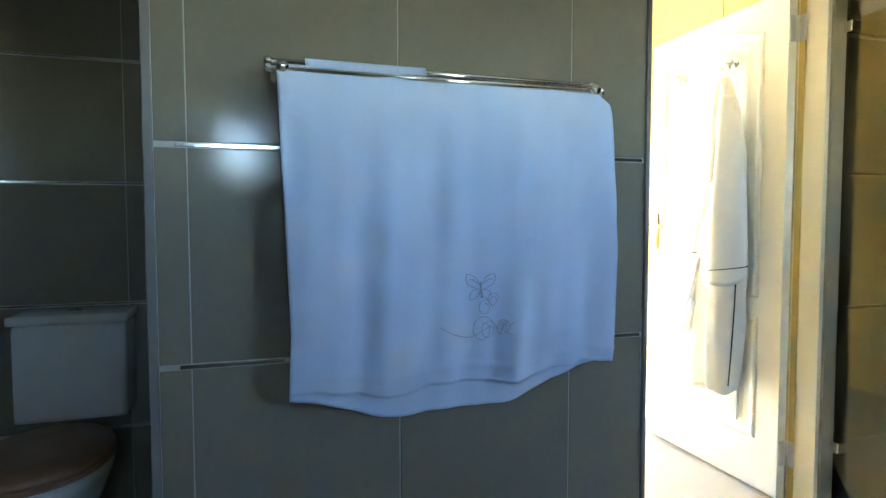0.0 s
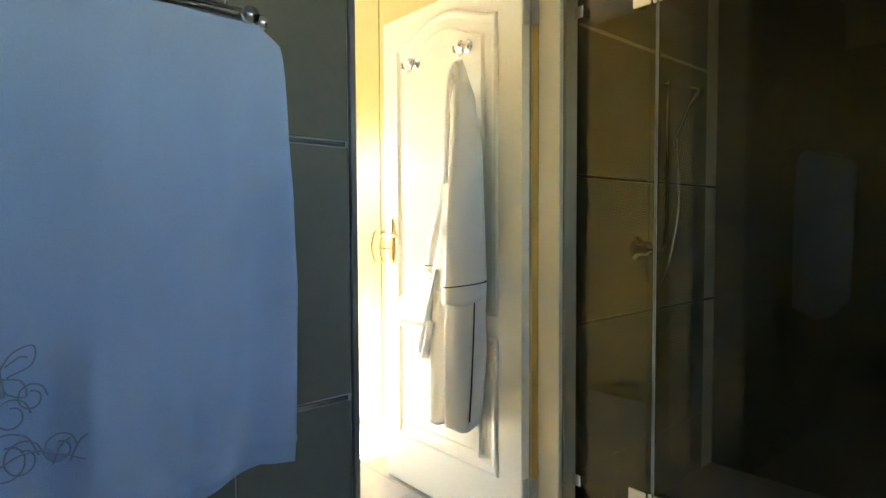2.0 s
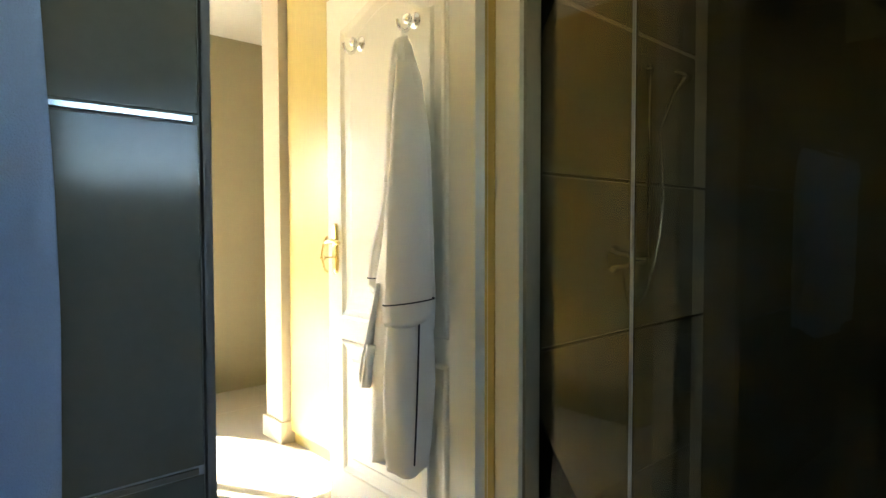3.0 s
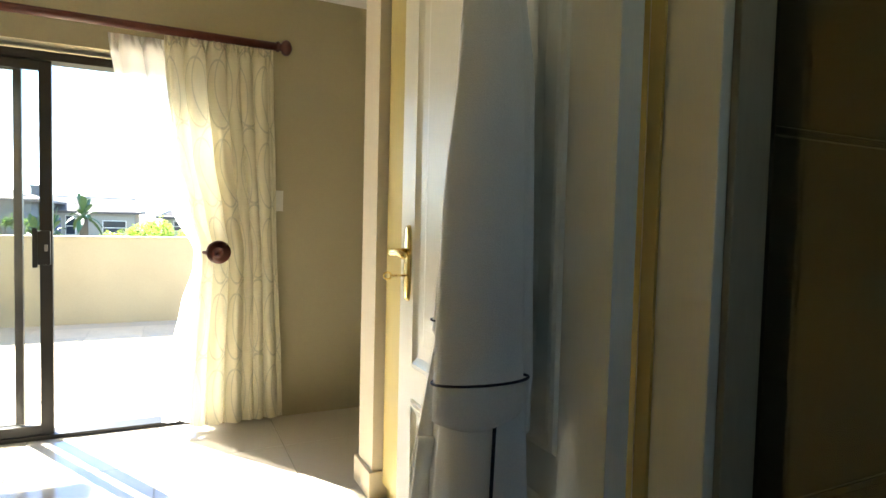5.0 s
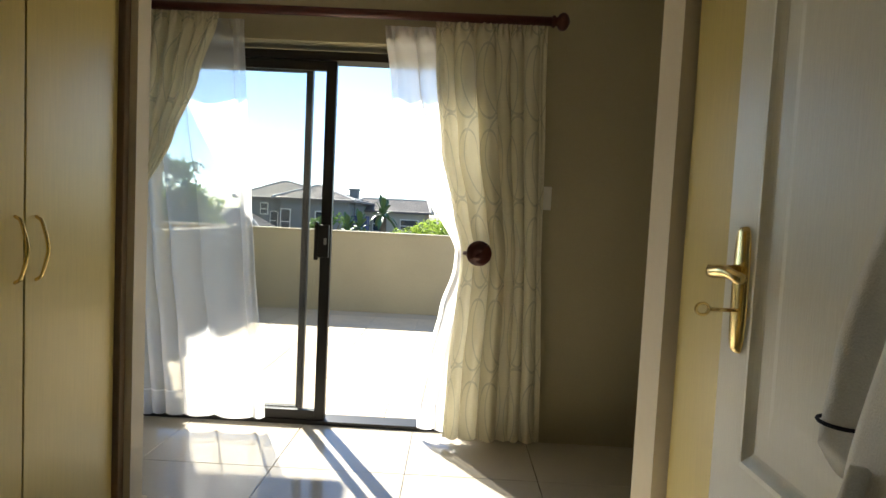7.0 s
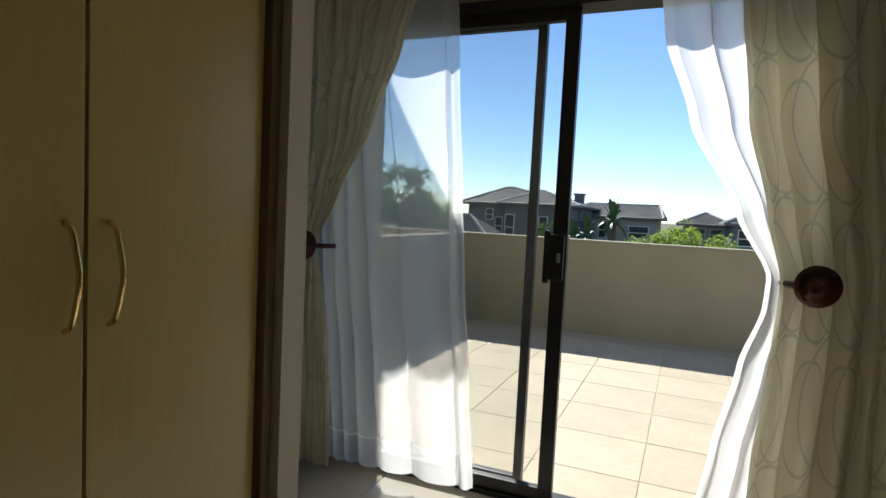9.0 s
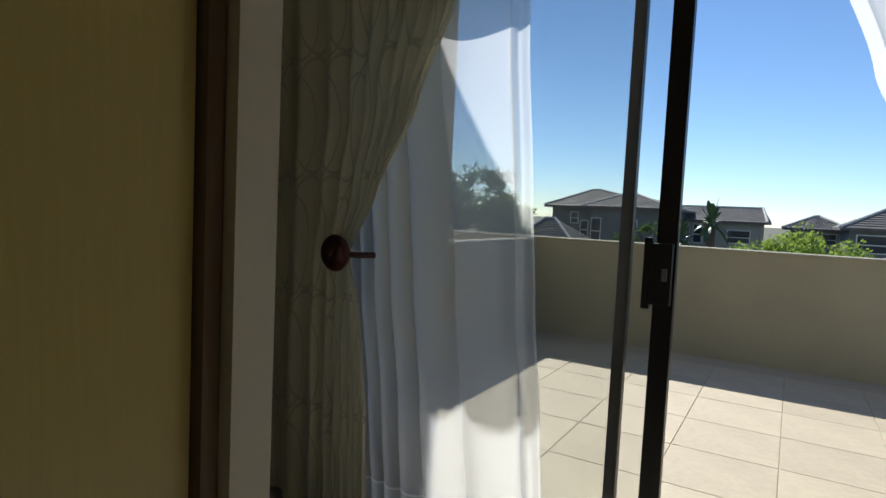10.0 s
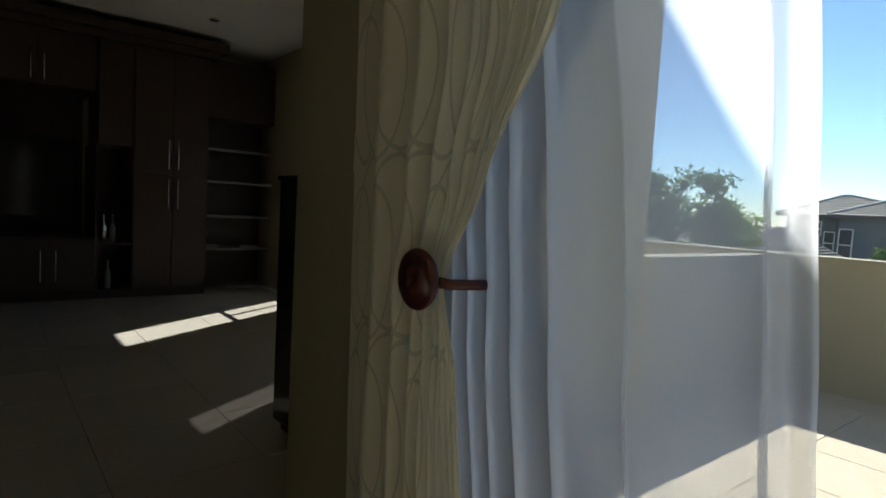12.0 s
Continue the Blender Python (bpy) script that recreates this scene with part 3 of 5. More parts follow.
def shower_screen():
    t = thing("shower_screen", "frameless glass shower screen with square chrome hinges", "shower screen")
    for nm, y0, y1 in (("fixed_panel", -0.415, -0.131), ("door_panel", -1.15, -0.424)):
        p = part(nm, boxes((0.127, 0.135, y0, y1, 0.06, 1.98)), M_shglass, t, "brown-tinted reflecting glass panel")
        p.visible_shadow = False
    part("seal", boxes((0.124, 0.138, -0.4235, -0.4155, 0.06, 1.98)), M_board, t)
    for z in (0.27, 1.85):
        h = part("hinge", boxes((0.112, 0.150, -0.405, -0.345, z - 0.045, z + 0.045), (0.112, 0.150, -0.49, -0.430, z - 0.045, z + 0.045), bevel=0.004), M_chrome, t, "square chrome glass hinge")
        part("pin", tube([(0.118, -0.4175, z - 0.045), (0.118, -0.4175, z + 0.045)], 0.008, 10), M_chrome, h, smooth=True)
        part("clip", boxes((0.110, 0.152, -0.165, -0.131, z - 0.02, z + 0.02), bevel=0.004), M_chrome, t, "small square glass clip")
    part("bottom_rail", boxes((0.115, 0.147, -1.15, -0.131, 0.0, 0.058), bevel=0.003), M_chrome, t)
    part("door_knob", lathe([(0, 0.010), (0.02, 0.010), (0.022, 0.018), (0.04, 0.018), (0.042, 0.014)], (0.127, -1.08, 1.05), (-1, 0, 0), 18), M_chrome, t, smooth=True)


shower_screen()


def shower_set():
    t = thing("shower_set", "chrome hand shower on a rail with hose", "shower")
    part("rail", tube([(0.70, -0.15, 1.05), (0.70, -0.15, 1.72)], 0.010, 12), M_chrome, t, smooth=True)
    for z in (1.06, 1.70):
        part("bracket", tube([(0.70, -0.112, z), (0.70, -0.16, z)], 0.013, 12), M_chrome, t, smooth=True)
    part("handset", lathe([(0, 0.012), (0.12, 0.013), (0.15, 0.03), (0.17, 0.042), (0.185, 0.04)], (0.70, -0.19, 1.50), (0.1, -0.35, 1), 18), M_chrome, t, smooth=True)
    part("hose", tube(arc([(0.70, -0.19, 1.50), (0.66, -0.22, 1.2), (0.60, -0.2, 0.95), (0.56, -0.16, 0.9), (0.54, -0.15, 1.02)], 8), 0.007, 8), M_chrome, t, smooth=True)
    part("mixer", lathe([(0, 0.05), (0.012, 0.05), (0.02, 0.03), (0.06, 0.028), (0.065, 0.012), (0.12, 0.009)], (0.54, -0.112, 1.05), (0, -1, 0), 20), M_chrome, t, smooth=True)


shower_set()


def bath_window(name, x0, x1, z0, z1, label):
    t = thing(name, label, "window", kind="structure")
    y0, y1 = -3.47, -3.43
    part("window_frame", boxes((x0, x1, y0, y1, z0, z0 + 0.05), (x0, x1, y0, y1, z1 - 0.05, z1), (x0, x0 + 0.05, y0, y1, z0 + 0.05, z1 - 0.05), (x1 - 0.05, x1, y0, y1, z0 + 0.05, z1 - 0.05)), M_bronze, t)
    part("pane", boxes((x0 + 0.05, x1 - 0.05, -3.452, -3.447, z0 + 0.05, z1 - 0.05)), M_glass, t).visible_shadow = False


bath_window("window_2", -0.6, 0.3, 1.4, 1.95, "wide dark-framed bathroom window")
bath_window("window_3", -2.28, -1.9, 1.45, 1.9, "small dark-framed bathroom window")

# ---- doorway ----
solo("door_frame", boxes((0.050, 0.128, -0.118, 0.004, 0, 2.085), (-0.868, -0.832, -0.06, 0.03, 0, 2.085), (-0.832, 0.052, -0.06, 0.03, 2.050, 2.085), (0.072, 0.14, 0.005, 0.022, 0, 2.085), bevel=0.003), M_jamb, "cream painted wooden door frame", "door frame", kind="structure")
solo("door_stop", boxes((0.0445, 0.0495, -0.029, -0.0045, 0.01, 2.05)), M_yellow, "yellowed rebate edge of the door frame", "trim", kind="structure")
solo("trim_shower_edge", boxes((0.066, 0.139, -0.130, -0.119, 0, 2.2), bevel=0.002), M_edge, "tan edge strip between frame and shower glass", "trim", kind="structure")
solo("trim_towel_wall", boxes((-0.874, -0.860, -0.302, -0.288, 0, BATH_CEIL), bevel=0.003), M_board, "grey tile edge strip at the doorway", "trim", kind="structure")
solo("trim_niche_wall", boxes((-2.216, -2.196, -0.302, -0.280, 0, BATH_CEIL), bevel=0.003), M_board, "grey tile edge strip at the niche", "trim", kind="structure")


def door_leaf():
    """White two-panel door, open into the passage; its face lies at x = 0."""
    t = thing("door_1", "white two-panel door standing open into the passage", "door", kind="structure")
    W, H, T = 0.813, 2.03, 0.040
    bm = boxes((0.0, T, 0.004, W, 0.012, H))
    part("slab", bm, M_white, t)

    def moulding(loop, parent_name):
        pts = [Vector((-0.0, y, z)) for y, z in loop]
        bm = bmesh.new()
        prof = ((-0.020, 0.0), (-0.015, 0.006), (-0.006, 0.008), (0.002, 0.004), (0.010, 0.001), (0.014, 0.0))
        n = len(pts)
        rings = []
        for i in range(n):
            a, b, c = pts[i - 1], pts[i], pts[(i + 1) % n]
            d1, d2 = (b - a).normalized(), (c - b).normalized()
            nrm = Vector((0, -(d1 + d2).z, (d1 + d2).y)).normalized()
            k = 1 / max(0.5, nrm.dot(Vector((0, -d1.z, d1.y)).normalized()))
            rings.append([bm.verts.new(b + nrm * off * k + Vector((-out, 0, 0))) for off, out in prof])
        for i in range(n):
            p, q = rings[i], rings[(i + 1) % n]
            for k in range(len(prof) - 1):
                bm.faces.new((p[k], p[k + 1], q[k + 1], q[k]))
        part(parent_name, bm, M_white, t, "moulded raised panel edge")

    y0, y1 = 0.135, 0.70
    ym = (y0 + y1) / 2
    top = [(y1, 1.885)] + [(y1 - (y1 - y0) * k / 16, 1.885 + 0.075 * (0.5 - 0.5 * math.cos(2 * math.pi * k / 16)) ** 0.8) for k in range(1, 16)] + [(y0, 1.885)]
    moulding([(y0, 0.835), (y1, 0.835)] + top, "upper_panel_mould")
    moulding([(y0, 0.24), (y1, 0.24), (y1, 0.715), (y0, 0.715)], "lower_panel_mould")
    for nm, loop in (("upper_panel", [(y0 + 0.045, 0.88), (y1 - 0.045, 0.88)] + [(a + (ym - a) * 0.16, b - 0.045) for a, b in top]), ("lower_panel", [(y0 + 0.045, 0.285), (y1 - 0.045, 0.285), (y1 - 0.045, 0.67), (y0 + 0.045, 0.67)])):
        bm = bmesh.new()
        outer = [bm.verts.new((-0.0005, a, b)) for a, b in loop]
        cy, cz = sum(a for a, b in loop) / len(loop), sum(b for a, b in loop) / len(loop)
        inner = [bm.verts.new((-0.005, a + (cy - a) * 0.07, b + (cz - b) * 0.05)) for a, b in loop]
        for i in range(len(loop)):
            k = (i + 1) % len(loop)
            bm.faces.new((outer[i], outer[k], inner[k], inner[i]))
        bm.faces.new(inner)
        part(nm, bm, M_white, t, "raised door panel field")
    for z in (0.20, 1.88):
        h = part("hinge", boxes((0.002, 0.030, -0.0008, 0.0035, z - 0.05, z + 0.05), (0.0415, 0.0442, -0.034, -0.005, z - 0.05, z + 0.05)), M_steel, t, "steel butt hinge")
        part("knuckle", tube([(0.040, -0.004, z - 0.05), (0.040, -0.004, z + 0.05)], 0.006, 10), M_steel, h, smooth=True)
    # brass plate, lever and key
    bm = bmesh.new()
    out = []
    for k in range(40):
        a = 2 * math.pi * k / 40
        yy, zz = 0.021 * math.copysign(abs(math.cos(a)) ** 0.5, math.cos(a)), 0.098 * math.copysign(abs(math.sin(a)) ** 0.75, math.sin(a))
        out.append((0.757 + yy, 1.077 + zz))
    r0 = [bm.verts.new((-0.0005, y, z)) for y, z in out]
    r1 = [bm.verts.new((-0.006, 0.757 + (y - 0.757) * 0.94, 1.077 + (z - 1.077) * 0.985)) for y, z in out]
    r2 = [bm.verts.new((-0.009, 0.757 + (y - 0.757) * 0.7, 1.077 + (z - 1.077) * 0.93)) for y, z in out]
    for p, q in ((r0, r1), (r1, r2)):
        for k in range(40):
            bm.faces.new((p[k], p[(k + 1) % 40], q[(k + 1) % 40], q[k]))
    bm.faces.new(r2)
    plate = part("handle_plate", bm, M_brass, t, "polished brass lock plate", smooth=True)
    lever = lathe([(0, 0.011), (0.03, 0.009), (0.045, 0.009)], (-0.008, 0.757, 1.105), (-1, 0, 0), 14)
    tube(arc([(-0.045, 0.757, 1.105), (-0.055, 0.735, 1.104), (-0.057, 0.69, 1.108), (-0.054, 0.65, 1.101)], 6), [0.0095] * 12 + [0.0085] * 6 + [0.006], 10, bm=lever)
    part("lever", lever, M_brass, plate, "twisted brass lever handle", smooth=True)
    key = tube([(-0.006, 0.757, 1.045), (-0.045, 0.757, 1.045)], 0.003, 8)
    tube([Vector((-0.058, 0.757, 1.045)) + Vector((math.cos(a) * 0.010, 0, math.sin(a) * 0.009)) for a in (2 * math.pi * k / 16 for k in range(17))], 0.0025, 6, False, bm=key)
    part("key", key, M_brass, plate, "brass key in the lock", smooth=True)


door_leaf()


def robe_hook(y, z):
    t = thing("robe_hook", "chrome robe hook screwed to the white door", "hook", "robe hooks", at=(0, y, z))
    part("rose", lathe([(0, 0.026), (0.006, 0.026), (0.010, 0.020), (0.013, 0.012), (0.03, 0.011), (0.034, 0.016), (0.042, 0.016), (0.046, 0.010)], (-0.001, 0, 0), (-1, 0, 0), 22), M_chrome, t, smooth=True)
    part("hook_arm", tube(arc([(-0.030, 0, -0.005), (-0.034, 0, -0.03), (-0.052, 0, -0.042), (-0.072, 0, -0.032), (-0.078, 0, -0.010)], 6), [0.006] * 20 + [0.0045] * 5, 10), M_chrome, t, smooth=True)
    return t


robe_hook(0.572, 1.812)
robe_hook(0.265, 1.812)


def loft(rows, sides=36, fold=0.0, n_fold=5, seed=0, cap=True, turn=0.0):
    """A soft closed shape from rows (z, centre x, centre y, half x, half y), turned about its upright axis."""
    ct, st = math.cos(turn), math.sin(turn)
    bm = bmesh.new()
    nz = 46
    rings = []
    top, bot = rows[0][0], rows[-1][0]
    for j in range(nz + 1):
        z = top + (bot - top) * j / nz
        cx, cy, hx, hy = lerp_rows(rows, z)
        ring = []
        for k in range(sides):
            a = 2 * math.pi * k / sides
            r = 1 + fold * (j / nz) ** 0.7 * math.sin(n_fold * a + seed + 1.3 * math.sin(z * 2)) + 0.06 * noise.noise((math.cos(a) * 1.5, math.sin(a) * 1.5, z * 3 + seed))
            px, py = hx * r * math.cos(a), hy * r * math.sin(a)
            ring.append(bm.verts.new((min(cx + px * ct - py * st, -0.007), cy + px * st + py * ct, z + 0.004 * math.sin(3 * a + seed) + 0.022 * (j / nz) ** 6 * math.sin(a + seed * 2))))
        rings.append(ring)
    for p, q in zip(rings, rings[1:]):
        for k in range(sides):
            bm.faces.new((p[k], p[(k + 1) % sides], q[(k + 1) % sides], q[k]))
    if cap:
        bm.faces.new(rings[0][::-1])
    bm.faces.new(rings[-1])
    return bm


def bathrobe():
    t = thing("bathrobe", "white waffle-cotton bathrobe with black piping hanging from a hook", "bathrobe")
    body = [(1.748, -0.055, 0.258, 0.012, 0.014), (1.70, -0.060, 0.245, 0.022, 0.028), (1.60, -0.060, 0.226, 0.032, 0.046), (1.40, -0.060, 0.222, 0.042, 0.072), (1.15, -0.062, 0.238, 0.050, 0.098), (0.95, -0.064, 0.258, 0.053, 0.122), (0.86, -0.064, 0.262, 0.050, 0.120)]
    part("body", loft(body, fold=0.12, n_fold=6, seed=0.4), M_robe, t, smooth=True)
    part("front_skirt", loft([(0.93, -0.105, 0.172, 0.033, 0.068), (0.70, -0.104, 0.180, 0.036, 0.074), (0.50, -0.095, 0.200, 0.034, 0.066), (0.42, -0.090, 0.208, 0.030, 0.058)], fold=0.10, n_fold=4, seed=0.9, turn=0.93), M_robe, t, "front panel of the robe skirt", smooth=True)
    part("back_skirt", loft([(0.90, -0.062, 0.320, 0.044, 0.062), (0.70, -0.062, 0.345, 0.044, 0.058), (0.50, -0.060, 0.362, 0.040, 0.052), (0.375, -0.058, 0.375, 0.034, 0.046)], fold=0.14, n_fold=4, seed=1.9), M_robe, t, "back panel of the robe skirt", smooth=True)
    part("inner_skirt", loft([(0.90, -0.040, 0.262, 0.026, 0.070), (0.60, -0.040, 0.268, 0.026, 0.066), (0.46, -0.040, 0.275, 0.024, 0.064)], fold=0.10, n_fold=5, seed=2.9), M_robe, t, smooth=True)
    part("collar", tube(arc([(-0.096, 0.196, 1.48), (-0.090, 0.222, 1.62), (-0.076, 0.256, 1.728), (-0.080, 0.282, 1.68), (-0.092, 0.286, 1.52), (-0.098, 0.292, 1.30)], 8), [0.010] * 12 + [0.014] * 12 + [0.012] * 17, 8), M_robe, t, "folded robe collar", smooth=True)
    slv = [(1.66, -0.078, 0.222, 0.020, 0.030), (1.45, -0.100, 0.186, 0.030, 0.050), (1.20, -0.112, 0.173, 0.035, 0.064), (1.0, -0.116, 0.167, 0.036, 0.071), (0.885, -0.116, 0.166, 0.037, 0.073)]
    TURN = 0.93
    s1 = part("near_sleeve", loft(slv, fold=0.04, n_fold=3, seed=1.2, turn=TURN), M_robe, t, "hanging sleeve with turned cuff", smooth=True)
    cuff_ring = []
    for k in range(41):
        a = 2 * math.pi * k / 40
        px, py = 0.0405 * math.cos(a), 0.0765 * math.sin(a)
        cuff_ring.append(Vector((min(-0.116 + px * math.cos(TURN) - py * math.sin(TURN), -0.006), 0.166 + px * math.sin(TURN) + py * math.cos(TURN), 0.938 - 0.010 * math.sin(a))))
    part("cuff_piping", tube(cuff_ring, 0.0022, 6, False), M_piping, s1, "thin black piping", smooth=True)
    slf = [(1.5, -0.050, 0.300, 0.020, 0.022), (1.25, -0.058, 0.345, 0.020, 0.022), (1.05, -0.066, 0.405, 0.018, 0.020), (0.955, -0.068, 0.415, 0.018, 0.020)]
    s2 = part("far_sleeve", loft(slf, fold=0.05, n_fold=3, seed=2.2), M_robe, t, "hanging sleeve with turned cuff", smooth=True)
    part("cuff_piping", tube([Vector((-0.068 + 0.0195 * math.cos(a), 0.414 + 0.0215 * math.sin(a), 0.99)) for a in (2 * math.pi * k / 40 for k in range(41))], 0.002, 6, False), M_piping, s2, "thin black piping", smooth=True)
    part("front_piping", tube(arc([(-0.110, 0.124, 0.90), (-0.112, 0.128, 0.75), (-0.104, 0.147, 0.58), (-0.098, 0.164, 0.44)], 8), 0.003, 6), M_piping, t, "thin black piping", smooth=True)
    loop = arc([(-0.062, 0.264, 1.745), (-0.066, 0.26, 1.77), (-0.070, 0.263, 1.782), (-0.064, 0.268, 1.768), (-0.058, 0.266, 1.745)], 6)
    part("hanging_loop", tube(loop, 0.0025, 6), M_robe, t, smooth=True)
    bm = boxes((-0.020, -0.012, 0.195, 0.225, 0.275, 0.46), bevel=0.003)
    part("belt_end", bm, M_robe, t, "loose belt end below the hem")
    # belt hung in a loop at the side
    bm = bmesh.new()
    line = arc([(-0.095, 0.33, 0.98), (-0.100, 0.385, 0.80), (-0.104, 0.420, 0.68), (-0.102, 0.412, 0.63), (-0.112, 0.385, 0.65), (-0.116, 0.345, 0.78)], 8)
    pr = None
    for p in line:
        v = (bm.verts.new(p + Vector((-0.022, 0, 0.004))), bm.verts.new(p + Vector((0.018, 0.006, -0.004))))
        if pr:
            bm.faces.new((pr[0], pr[1], v[1], v[0]))
        pr = v
    b = part("belt_loop", bm, M_robe, t, "belt hanging in a loop", smooth=True)
    b.modifiers.new("thick", 'SOLIDIFY').thickness = 0.007


bathrobe()


# ---- passage ----
def bow_handle(parent, x, y, z0, z1, out):
    """A slim bowed brass pull on a door face at x; out is the way it stands off."""
    pts = arc([(x, y, z0), (x + out * 0.016, y, z0 + 0.012), (x + out * 0.028, y, z0 + (z1 - z0) * 0.3), (x + out * 0.034, y, (z0 + z1) / 2), (x + out * 0.028, y, z0 + (z1 - z0) * 0.7), (x + out * 0.016, y, z1 - 0.012), (x, y, z1)], 6)
    return part("handle", tube(pts, 0.0048, 8), M_brass, parent, "bowed brass handle", smooth=True)


def cupboard(name, label, face, back, doors, plinth, out, handle_z=(0.945, 1.115)):
    """A built-in cupboard; doors (y0, y1, handle y or None) lie on the face plane."""
    t = thing(name, label, "cupboard")
    y0, y1 = min(d[0] for d in doors), max(d[1] for d in doors)
    inner = face - out * 0.022
    xs = sorted((inner, back))
    part("carcass", boxes((xs[0], xs[1], y0, y1, 0.0, CEIL - 0.005)), M_cup, t)
    for a, b, hy in doors:
        xd = sorted((inner - out * 0.0, face))
        d = part("door", boxes((xd[0] + 0.001, xd[1], a + 0.002, b - 0.002, plinth, CEIL - 0.03), bevel=0.002), M_cup, t)
        if hy is not None:
            bow_handle(d, face, hy, *handle_z, out)
    return t


cupboard("cupboard", "tall maple built-in cupboard with bowed brass handles beside the pillar", -1.556, -2.145, [(0.50, 0.91, None), (0.913, 1.336, 1.304), (1.339, 1.740, 1.378)], 0.10, 1)
cupboard("cupboard", "tall maple built-in cupboard with bowed brass handles behind the open door", 0.262, 0.79, [(0.10, 0.62, None), (0.623, 1.22, 1.185), (1.223, 1.655, 1.26)], 0.07, -1)


# added strip; its dark colour stands in for shade on the pillar's side
solo("pillar_shade_strip", boxes((-2.14, -1.535, 1.7415, 1.773, 0, CEIL - 0.005), bevel=0.006), M_sideshade, "dark brown strip standing for the pillar's shaded side beside the cupboard", "trim", kind="structure")


# ---- sliding door ----
def sliding_door():
    t = thing("sliding_door", "dark bronze aluminium sliding door slid half open", "sliding door", kind="structure")
    y0, y1 = 2.93, 3.05
    part("outer_frame", boxes((OX0 + 0.001, OX0 + 0.045, y0, y1, 0.0, OTOP - 0.03), (OX1 - 0.045, OX1 - 0.001, y0, y1, 0.0, OTOP - 0.03), (OX0 + 0.045, OX1 - 0.045, y0, y1, OTOP - 0.075, OTOP - 0.03), (OX0 + 0.045, OX1 - 0.045, y0, y1, -0.005, 0.022), bevel=0.002), M_bronze, t)
    for nm, x0, x1, ya, yb, st in (("fixed_panel", OX0 + 0.046, -1.243, 3.00, 3.035, 0.036), ("sliding_panel", OX0 + 0.10, -1.104, 2.945, 2.98, 0.056)):
        p = part(nm, boxes((x0, x0 + st, ya, yb, 0.024, 1.953), (x1 - st, x1, ya, yb, 0.024, 1.953), (x0 + st, x1 - st, ya, yb, 0.024, 0.074), (x0 + st, x1 - st, ya, yb, 1.905, 1.953), bevel=0.002), M_bronze, t, "dark bronze door panel frame")
        g = part("pane", boxes((x0 + st, x1 - st, (ya + yb) / 2 - 0.003, (ya + yb) / 2 + 0.003, 0.074, 1.905)), M_glass, p, "clear glass pane")
        g.visible_shadow = False
        if nm == "sliding_panel":
            lk = part("lock", boxes((x1 - 0.062, x1 - 0.006, ya - 0.028, ya - 0.001, 0.915, 1.09), bevel=0.005), M_bronze, p, "black lock with pull grip")
            part("latch_lever", boxes((x1 - 0.030, x1 - 0.016, ya - 0.04, ya - 0.029, 0.985, 1.02), bevel=0.003), M_board, lk)
            part("grip", boxes((x1 - 0.085, x1 - 0.063, ya - 0.022, ya - 0.002, 0.90, 1.105), bevel=0.005), M_bronze, lk)
    part("keeper", boxes((OX1 - 0.055, OX1 - 0.046, 2.95, 2.98, 0.95, 1.06), bevel=0.002), M_chrome, t)


sliding_door()


# ---- curtains ----
def curtain_pole():
    t = thing("curtain_pole", "dark mahogany curtain pole with turned ball finials", "curtain pole")
    part("pole", tube([(-2.62, 2.755, 2.143), (-0.02, 2.755, 2.143)], 0.0225, 16), M_mahog, t, smooth=True)
    for x, d in ((-2.62, -1), (-0.02, 1)):
        part("finial", lathe([(0, 0.024), (0.008, 0.030), (0.014, 0.030), (0.020, 0.021), (0.028, 0.021), (0.034, 0.034), (0.048, 0.043), (0.064, 0.043), (0.076, 0.034), (0.084, 0.018), (0.090, 0.004)], (x, 2.755, 2.143), (d, 0, 0), 22), M_mahog, t, "turned mahogany ball finial", smooth=True)
    for x in (-2.58, -0.06):
        part("bracket", tube([(x, 2.858, 2.143), (x, 2.765, 2.143)], 0.016, 12), M_mahog, t, smooth=True)


curtain_pole()
c = drape("curtain", M_curtain, [(2.125, -0.585, -0.03), (1.9, -0.575, -0.025), (1.5, -0.53, -0.01), (1.2, -0.455, -0.005), (0.99, -0.405, 0.0), (0.7, -0.42, 0.015), (0.4, -0.445, 0.03), (0.035, -0.455, 0.04)],
          2.765, lambda u: 6.4 * u + 0.25 * math.sin(9 * u), 0.046, 1.05, over=0.20, seed=1)
tagged(c, "cream curtain with oval line pattern tied back beside the glass", "curtain", "curtains")
c = drape("curtain", M_curtain, [(2.125, -2.54, -1.66), (1.8, -2.55, -1.76), (1.5, -2.55, -1.88), (1.2, -2.55, -2.02), (0.99, -2.54, -2.12), (0.8, -2.53, -2.08), (0.4, -2.52, -2.04), (0.04, -2.51, -2.03)],
          2.765, lambda u: 2.8 * u + 6.5 * u ** 2.0, 0.034, 1.45, tie=0.99, side=1, over=0.12, nu=300, seed=5, bulge=0.02)
tagged(c, "cream curtain with oval line pattern drawn into a tieback", "curtain", "curtains")
c = drape("sheer_curtain", M_gathered, [(2.115, -0.845, -0.28), (1.8, -0.80, -0.26), (1.5, -0.70, -0.24), (1.2, -0.54, -0.22), (1.0, -0.435, -0.20), (0.9, -0.44, -0.20), (0.7, -0.50, -0.20), (0.4, -0.56, -0.22), (0.15, -0.60, -0.24), (0.05, -0.59, -0.25)],
          2.835, lambda u: 5.0 * u, 0.020, 0.9, over=0.22, seed=9)
